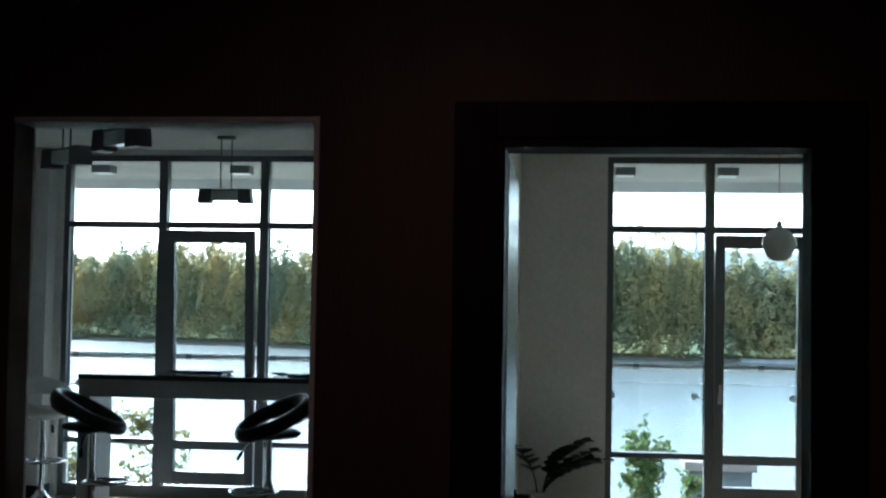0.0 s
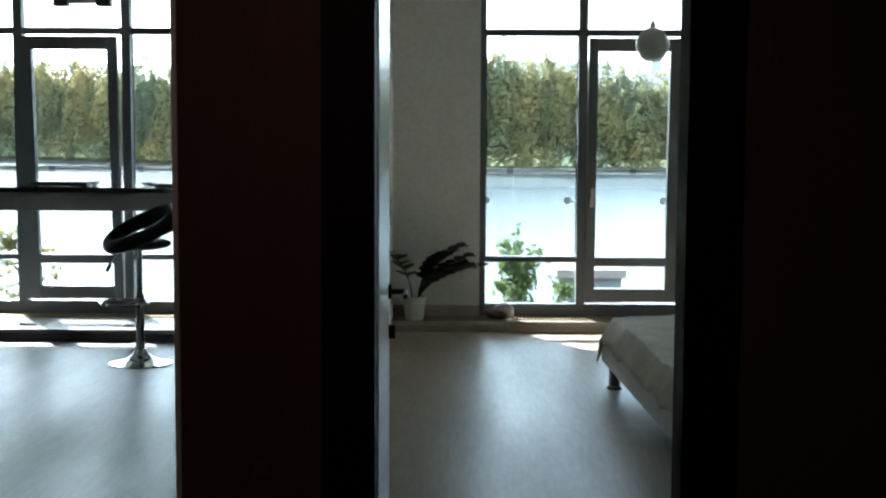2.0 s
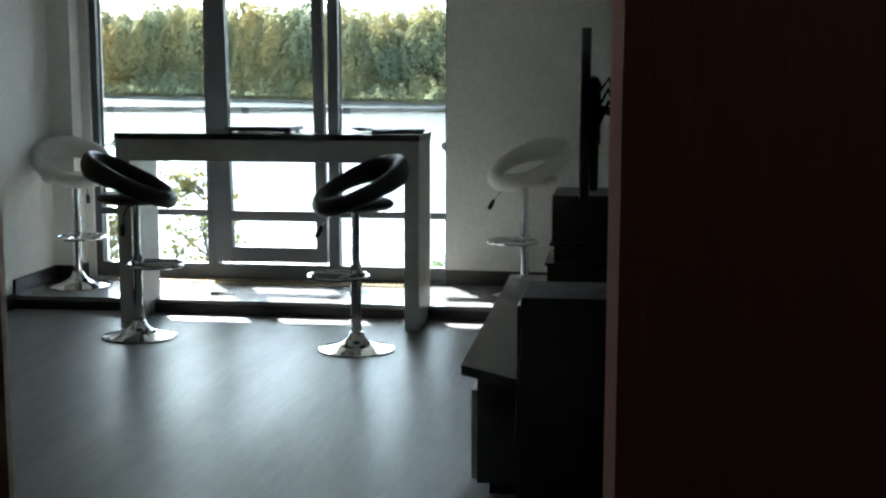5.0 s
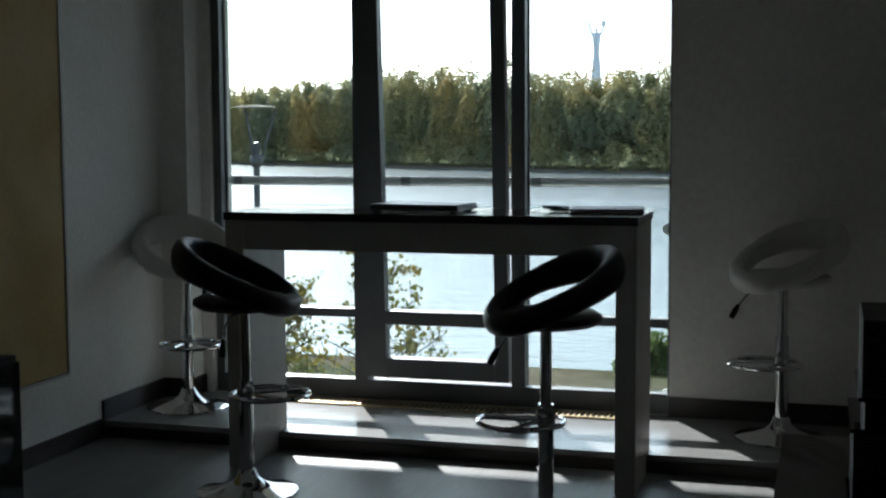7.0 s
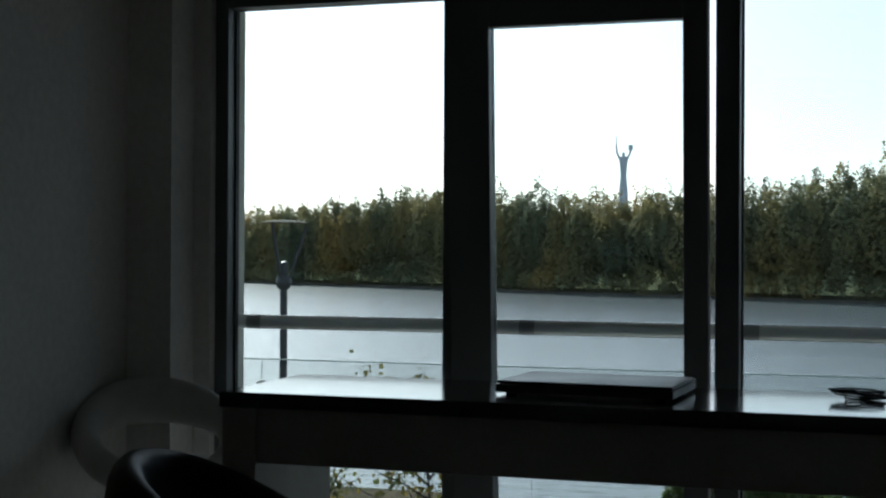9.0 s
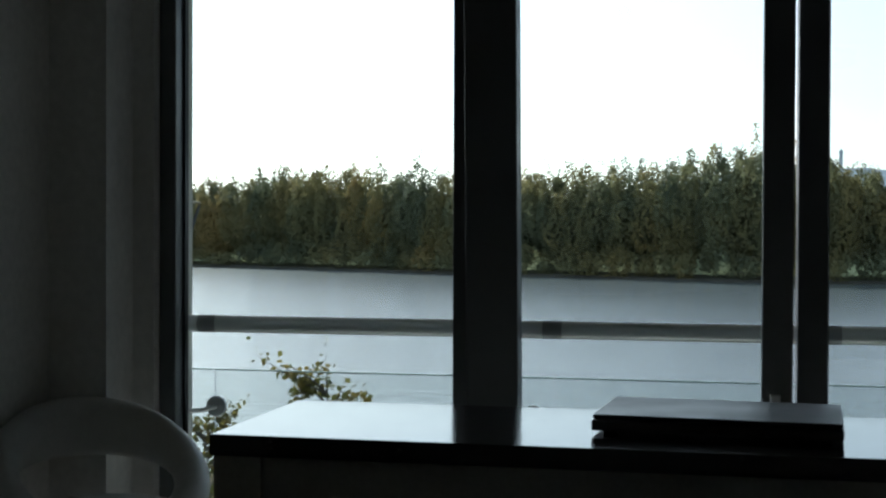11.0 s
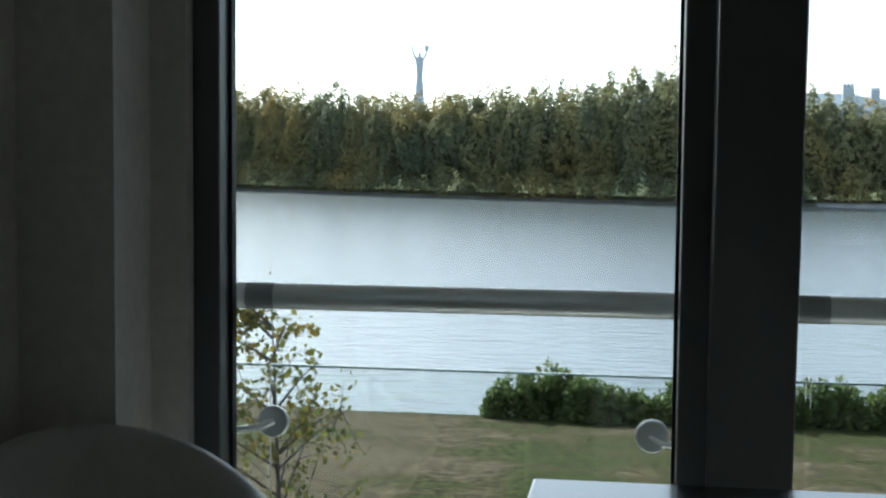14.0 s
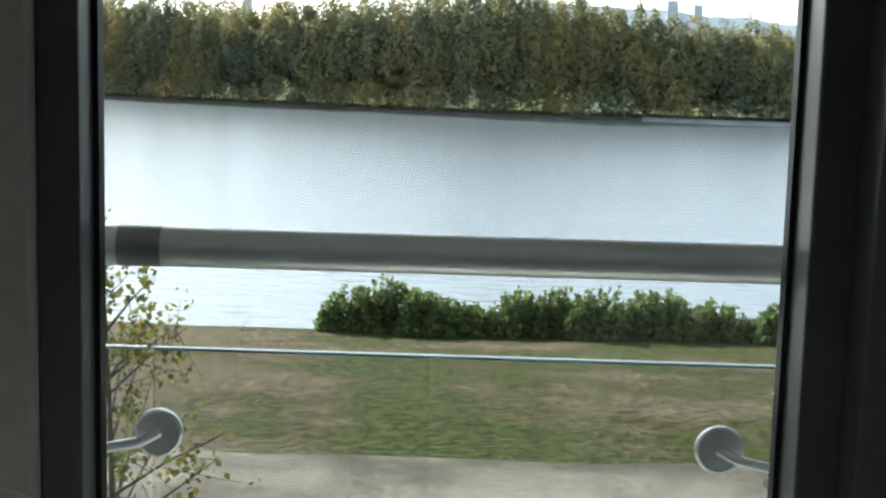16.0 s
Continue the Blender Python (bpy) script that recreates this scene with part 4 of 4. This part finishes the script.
def card_mesh(name, v, material):
    me = bpy.data.meshes.new(name)
    n = len(v) // 4
    me.vertices.add(len(v))
    me.vertices.foreach_set("co", v.ravel())
    me.loops.add(len(v))
    me.loops.foreach_set("vertex_index", np.arange(len(v), dtype=np.int32))
    me.polygons.add(n)
    me.polygons.foreach_set("loop_start", np.arange(0, 4 * n, 4, dtype=np.int32))
    me.update(calc_edges=True)
    me.materials.append(material)
    return me


# far woods: many crowns of leaf clumps on the other bank
rng = np.random.default_rng(5)


def shore(x):
    """Far waterline: it bends away towards the sunny side."""
    return (290 - 0.58 * x if x < 0 else 290 - 0.05 * x) + 5 * noise.noise(Vector((x * 0.02, 0, 5)))


def wood_top(x):
    """Height of the tree tops above the bank, along the shore."""
    low = 3.2 * min(1.0, max(0.0, (x - 14) / 14)) + 2.4 * min(1.0, max(0.0, (x - 30) / 14))
    return 24.9 + 1.4 * math.sin(x * 0.045 + 0.6) + 2.2 * math.exp(-((x + 2) / 11) ** 2) - low - 0.012 * max(0.0, -150 - x)


def crown_shell(n, r, h, foot):
    """Points and normals on an upright, lumpy crown of foliage clumps."""
    d = rng.normal(size=(n, 3))
    d /= np.linalg.norm(d, axis=1)[:, None]
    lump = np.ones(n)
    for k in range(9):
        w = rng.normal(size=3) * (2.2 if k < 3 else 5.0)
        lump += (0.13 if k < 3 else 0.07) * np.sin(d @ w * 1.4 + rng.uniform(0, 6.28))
    half = (h - foot) / 2
    p = d * lump[:, None] * np.array([r, r, half])
    p[:, :2] *= (1.0 - 0.28 * np.clip(p[:, 2] / half, -1, 1))[:, None]
    p[:, 2] += foot + half
    p += rng.normal(size=(n, 3)) * 0.24
    f = d / np.array([r, r, half * 0.6])
    return p, f / np.linalg.norm(f, axis=1)[:, None], lump


allv, tones = [], []
for rowi in range(4):
    x = -340.0
    while x < 150:
        if rowi == 0:       # brush along the water's edge
            h, r, n, foot = float(rng.uniform(3.0, 8.5)), float(rng.uniform(1.8, 3.6)), 420, 0.0
        else:
            h = wood_top(x) * float(rng.uniform(0.90, 1.07)) * (0.74 if rowi == 1 and rng.random() < 0.4 else 0.93 if rowi == 1 else 1.0)
            r, n, foot = float(rng.uniform(2.6, 4.6)), 2200 if rowi < 3 else 1300, h * float(rng.uniform(0.1, 0.24))
        y = shore(x) + 2.5 + rowi * 6.5 + float(rng.uniform(-2, 2))
        c, d, lump = crown_shell(n, r, h, foot)
        c[:, 2] = np.maximum(c[:, 2], 0.1)
        c += np.array([x, y, WATER_Z + 0.5])
        allv.append(cards(c, rng.uniform(0.2, 0.46, n), rng, d))
        # one tone per tree, darker and greener in crown hollows, yellower on bulges
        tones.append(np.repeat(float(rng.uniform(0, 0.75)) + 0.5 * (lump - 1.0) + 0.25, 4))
        x += float(rng.uniform(2.6, 4.6)) if rowi else float(rng.uniform(3.0, 7.0))
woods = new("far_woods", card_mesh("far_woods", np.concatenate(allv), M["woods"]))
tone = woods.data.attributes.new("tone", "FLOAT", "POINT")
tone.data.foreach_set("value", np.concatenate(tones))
tagged(woods, "green and yellowing autumn woods on the far bank", "woods", kind="stuff")
bm = bmesh.new()
prev = None
for i in range(141):
    x = -380 + 4.8 * i
    y = shore(x)
    rowv = [bm.verts.new(p) for p in ((x, y - 3, WATER_Z - 0.4), (x, y, WATER_Z + 0.5), (x, y + 60, WATER_Z + 1.2), (x, y + 400, WATER_Z + 2))]
    if prev:
        for k in range(3):
            bm.faces.new((prev[k], rowv[k], rowv[k + 1], prev[k + 1]))
    prev = rowv
setting("far_bank", bm, M["bank"], "low far bank of the river", "ground")
# added backing sheet that closes the woods; its darker tone stands for their shade
bm = bmesh.new()
prev = None
for i in range(281):
    x = -360 + 1.85 * i
    y = shore(x) + 24
    hh = wood_top(x) * (0.74 + 0.12 * noise.noise(Vector((x * 0.2, 1, 1))))
    rowv = [bm.verts.new((x, y + 2 * noise.noise(Vector((x * 0.3, k, 2))), WATER_Z + 0.5 + hh * k / 4)) for k in range(5)]
    if prev:
        for k in range(4):
            bm.faces.new((prev[k], rowv[k], rowv[k + 1], prev[k + 1]))
    prev = rowv
tagged(new("woods_backing", mesh_of("woods_backing", bm, M["woods"])), "added dark sheet standing in for the far woods' shaded depth", "woods", kind="stuff")

# paved embankment with a hut and parked cars under the trees beyond the bedroom
bm = bmesh.new()
prev = None
for i in range(41):
    x = 34 + 2.8 * i
    y = shore(x) - 8 * min(1.0, i / 9)
    rowv = [bm.verts.new((x, y + dy, WATER_Z + dz)) for dy, dz in ((-3, -0.4), (-1.2, 0.5), (0, 0.7), (5.0, 0.75), (9, 0.6))]
    if prev:
        for k in range(4):
            bm.faces.new((prev[k], rowv[k], rowv[k + 1], prev[k + 1]))
    prev = rowv
setting("embankment", bm, M["quay"], "pale paved embankment along the far bank", "embankment")
hut = thing("hut", pose(80, shore(80) - 4.5, WATER_Z + 0.7), "small hut with an orange pointed roof", "hut")
part("wall", boxes((-1.6, 1.6, -1.6, 1.6, 0, 2.0)), M["kiosk_roof"], hut)
bm = bmesh.new()
lathe(bm, [(2.6, 1.95), (2.5, 2.1), (0.7, 4.2), (0.6, 4.3)], 8)
part("roof", bm, M["orange"], hut, "orange pointed roof")
bm = bmesh.new()
lathe(bm, [(0.5, 4.2), (0.5, 5.2), (0.7, 5.3), (0.0, 6.2)], 8)
part("turret", bm, M["far_wall"], hut, "pale turret")


def far_car(x, paint, turn, label):
    car = thing("car", pose(x, shore(x) - 4.5, WATER_Z + 0.7, 0, 0, turn), label, "car", "cars parked on the embankment")
    bm = bmesh.new()
    box(bm, -2.0, 2.0, -0.85, 0.85, 0.35, 0.95, 0.15)
    body = part("body", bm, paint, car)
    bm = bmesh.new()
    box(bm, -1.2, 1.0, -0.75, 0.75, 0.9, 1.45, 0.0)
    for v in bm.verts:
        if v.co.z > 1.2:
            v.co.x *= 0.72
            v.co.y *= 0.85
    part("cabin", bm, M["gloss_black"], body)
    for wx in (-1.25, 1.25):
        for wy in (-0.8, 0.8):
            bm = bmesh.new()
            sweep(bm, [(wx, wy - 0.1, 0.33), (wx, wy + 0.1, 0.33)], 0.33, 12)
            part("wheel", bm, M["black_plastic"], car)


far_car(67, M["pot"], 8, "white car parked on the far embankment")
far_car(73, M["pot"], -12, "white car parked on the far embankment")
far_car(88, M["grey_plastic"], 5, "dark grey car parked beside the hut")
far_car(94, M["far_wall"], -6, "pale grey car parked beside the hut")

# hill with distance haze put into its pale blue colour, and far buildings
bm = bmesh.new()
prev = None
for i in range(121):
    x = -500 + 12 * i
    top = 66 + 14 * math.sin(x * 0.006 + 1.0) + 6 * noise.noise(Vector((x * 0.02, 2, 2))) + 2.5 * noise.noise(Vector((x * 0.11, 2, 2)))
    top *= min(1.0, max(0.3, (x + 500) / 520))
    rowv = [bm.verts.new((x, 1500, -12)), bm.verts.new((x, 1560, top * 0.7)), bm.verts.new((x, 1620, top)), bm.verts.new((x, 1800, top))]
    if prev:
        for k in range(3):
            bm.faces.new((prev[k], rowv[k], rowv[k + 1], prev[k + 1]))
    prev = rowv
setting("backdrop_hill", bm, M["hill"], "wooded hill far behind the woods, haze painted into its colour", "hill")


def far_church(x, z, s, tall, name, label):
    root = thing(name, pose(x, 1590, z), label, "church")
    part("nave", boxes((-9 * s, 9 * s, -5 * s, 5 * s, -14, 9 * s)), M["far_wall"], root)
    for k in ((-6, 0, 6) if not tall else (0,)):
        bm = bmesh.new()
        hgt = 46 * s if tall else 10 * s
        lathe(bm, [(2.6 * s, 0), (2.6 * s, hgt), (3.3 * s, hgt + 1.5 * s), (3.0 * s, hgt + 4 * s), (1.0 * s, hgt + 6 * s), (0.3 * s, hgt + 8 * s), (0.0, hgt + 11 * s)], 12, (k * s, 0))
        part("dome" if not tall else "tower", bm, M["far_wall"], root)
    return root


far_church(232, 76, 0.7, False, "far_church", "pale domed church on the hazy hill")
far_church(262, 74, 0.55, False, "far_church", "small pale domed church on the hazy hill")
far_church(128, 58, 0.8, True, "bell_tower", "tall pale bell tower on the hazy hill")
far_church(70, 66, 0.6, False, "far_church", "small pale domed church above the woods")

# raised-arm monument, a plain far shape
bm = bmesh.new()
lathe(bm, [(9, 0), (7, 20), (6, 45), (4.2, 62), (5.2, 78), (6.4, 92), (5.4, 96), (2.2, 97), (2.4, 101), (1.5, 104), (0, 105)], 14)
sweep(bm, [(-5.0, 0, 92), (-9.5, 0, 104), (-10.5, 0, 116)], [2.0, 1.6, 1.3], 8)
sweep(bm, [(-10.5, 0, 114), (-10.6, 0, 134)], [0.9, 0.5], 6)
sweep(bm, [(5.0, 0, 92), (9.5, 0, 103), (10.2, 0, 110)], [2.0, 1.6, 1.4], 8)
box(bm, 6.8, 13.2, -1, 1, 107, 117, 0.6)
st = new("monument", mesh_of("monument", bm, M["statue"], True))
st.matrix_basis = pose(-252, 1500, 49) @ Matrix.Diagonal((0.8, 0.8, 0.65, 1))
tagged(st, "tall pale monument with raised arms behind the woods", "monument")

# street lamp on the bank
lp = thing("street_lamp", pose(-9.0, 25.5, ground_z(25.5) - 0.25), "grey street lamp with a shallow dish on three arms", "street lamp")
bm = bmesh.new()
sweep(bm, [(0, 0, 0), (0, 0, 3.2), (0, 0, 6.75)], [0.075, 0.065, 0.055], 14)
part("post", bm, M["lamp_post"], lp, "", True)
bm = bmesh.new()
lathe(bm, [(0.06, 6.7), (0.11, 6.75), (0.12, 6.85), (0.08, 6.92), (0, 6.93)], 18)
part("collar", bm, M["lamp_post"], lp, "", True)
for k in range(3):
    a = 0.4 + 2 * math.pi * k / 3
    bm = bmesh.new()
    sweep(bm, [(0.07 * math.cos(a), 0.07 * math.sin(a), 6.82), (0.18 * math.cos(a), 0.18 * math.sin(a), 7.15), (0.35 * math.cos(a), 0.35 * math.sin(a), 7.70)], 0.022, 8)
    part("arm", bm, M["lamp_post"], lp, "", True)
bm = bmesh.new()
lathe(bm, [(0.05, 6.93), (0.07, 7.0), (0.06, 7.12), (0, 7.14)], 14)
part("burner", bm, M["lamp_post"], lp, "", True)
bm = bmesh.new()
lathe(bm, [(0.0, 7.76), (0.25, 7.75), (0.38, 7.72), (0.39, 7.725), (0.26, 7.755), (0.0, 7.77)], 30)
part("dish", bm, M["lamp_disc"], lp, "pale shallow reflector dish", True)


def young_tree(x, y, height, spread, seed, n_leaf, label, leaf="young_leaf", size=0.05):
    z = ground_z(y) - 0.05
    root = thing("young_tree", pose(x, y, z), label, "tree", "young trees on the bank")
    rg = np.random.default_rng(seed)
    bm = bmesh.new()
    lean = rg.uniform(-0.15, 0.15, 2)
    trunk = [Vector((lean[0] * t * t, lean[1] * t * t, height * t)) for t in (i / 8 for i in range(9))]
    sweep(bm, trunk, [0.06 * (1 - i / 8) ** 1.2 + 0.004 for i in range(9)], 8)
    tips = [(trunk[7], trunk[8]), (trunk[6], trunk[8])]
    for k in range(26):
        t = rg.uniform(0.18, 0.97)
        base = Vector((lean[0] * t * t, lean[1] * t * t, height * t))
        a = rg.uniform(0, 2 * math.pi)
        ln = spread * (1.15 - t) * rg.uniform(0.6, 1.1) + 0.15
        d = Vector((math.cos(a), math.sin(a), rg.uniform(0.5, 1.1))).normalized()
        mid, end = base + d * ln * 0.5 + Vector((0, 0, -0.03 * ln)), base + d * ln + Vector((0, 0, -0.12 * ln))
        sweep(bm, [base, mid, end], [0.022, 0.014, 0.005], 5)
        for j in range(5):
            s = rg.uniform(0.35, 1.0)
            p = base.lerp(end, s)
            e2 = p + Vector(rg.normal(size=3)) * 0.22 * ln + Vector((0, 0, 0.03))
            sweep(bm, [p, e2], [0.008, 0.003], 4)
            tips.append((p, e2))
    part("trunk", bm, M["trunk"], root, "slim grey trunk with thin branches")
    c = []
    for k in range(n_leaf):
        p, e = tips[rg.integers(len(tips))]
        c.append(np.array(p.lerp(e, float(rg.uniform(0.1, 1.15)))) + rg.normal(size=3) * 0.075)
    v = cards(np.array(c), rg.uniform(size * 0.6, size * 1.3, n_leaf), rg)
    cr = new("crown", card_mesh("crown", v, M[leaf]))
    cr.parent = root
    tagged(cr, "thin crown of small green and yellow leaves")


young_tree(-6.42, 25.0, 5.45, 2.3, 3, 1700, "slim young tree with thin yellowing leaves on the bank")
young_tree(-9.4, 27.5, 4.2, 1.6, 4, 1500, "short young tree with thin yellowing leaves on the bank")
young_tree(7.2, 27.0, 5.0, 1.8, 6, 1800, "young tree with yellow green leaves on the bank")
young_tree(2.6, 26.0, 5.2, 1.1, 7, 3000, "dense young tree with dark green leaves", "bush_leaf", 0.07)
young_tree(3.6, 27.5, 4.0, 1.7, 8, 3000, "low young tree with dark green leaves", "bush_leaf", 0.07)


def bush(x, y, w, h, seed):
    rg = np.random.default_rng(seed)
    root = thing("bush", pose(x, y, max(ground_z(y), WATER_Z) - 0.05), "green reedy bush at the edge of the water", "bush", "bushes along the bank")
    n = int(1900 * w)
    stems = bmesh.new()
    cs = []
    for k in range(int(38 * w)):
        bx_, by_ = rg.uniform(-w / 2, w / 2), rg.uniform(-0.5, 0.5)
        hh = h * rg.uniform(0.4, 0.88) * (0.9 + 0.1 * math.sin(2.3 * bx_ + seed)) * (1.0 - 0.35 * (2 * bx_ / w) ** 4)
        tip = Vector((bx_ + rg.normal() * 0.12, by_ + rg.normal() * 0.12, hh))
        sweep(stems, [(bx_, by_, 0), tip], [0.012, 0.004], 4)
        for j in range(int(n / (38 * w))):
            t = rg.uniform(0.08, 1.0)
            cs.append(np.array([bx_ + (tip.x - bx_) * t, by_ + (tip.y - by_) * t, hh * t]) + rg.normal(size=3) * 0.13 * (1.1 - 0.6 * t))
    part("stems", stems, M["trunk"], root)
    lv = new("leaves", card_mesh("leaves", cards(np.array(cs), rg.uniform(0.05, 0.12, len(cs)), rg), M["bush_leaf"]))
    lv.parent = root


for k, (x, w, h) in enumerate(((-6.3, 2.0, 2.0), (-4.9, 1.6, 2.7), (-3.4, 2.0, 2.1), (-1.5, 2.4, 1.5), (0.6, 2.8, 2.3), (2.5, 2.0, 2.5), (4.6, 2.8, 2.3), (7.0, 2.4, 1.8), (9.6, 2.6, 2.0), (13.0, 2.8, 2.0), (17.0, 3.0, 2.2), (21.5, 3.0, 2.0), (-24.0, 3.0, 1.7), (-29, 3.0, 1.9))):
    bush(x, 56.2 + 0.5 * math.sin(k * 2.1), w, h, 20 + k)

# small kiosk on the bank
ks = thing("kiosk", pose(4.75, 34, ground_z(34) - 0.1), "tall grey kiosk with a flat pinkish roof", "kiosk")
part("wall", boxes((-0.75, 0.75, -0.9, 0.9, 0, 3.9)), M["kiosk"], ks)
part("roof", boxes((-0.85, 0.85, -1.05, 1.05, 3.9, 4.1)), M["kiosk_roof"], ks)
win_ = part("window", boxes((-0.6, 0.05, -0.93, -0.902, 2.75, 3.4)), M["alu"], ks)
part("pane", boxes((-0.54, -0.01, -0.94, -0.932, 2.82, 3.33)), M["gloss_black"], win_)
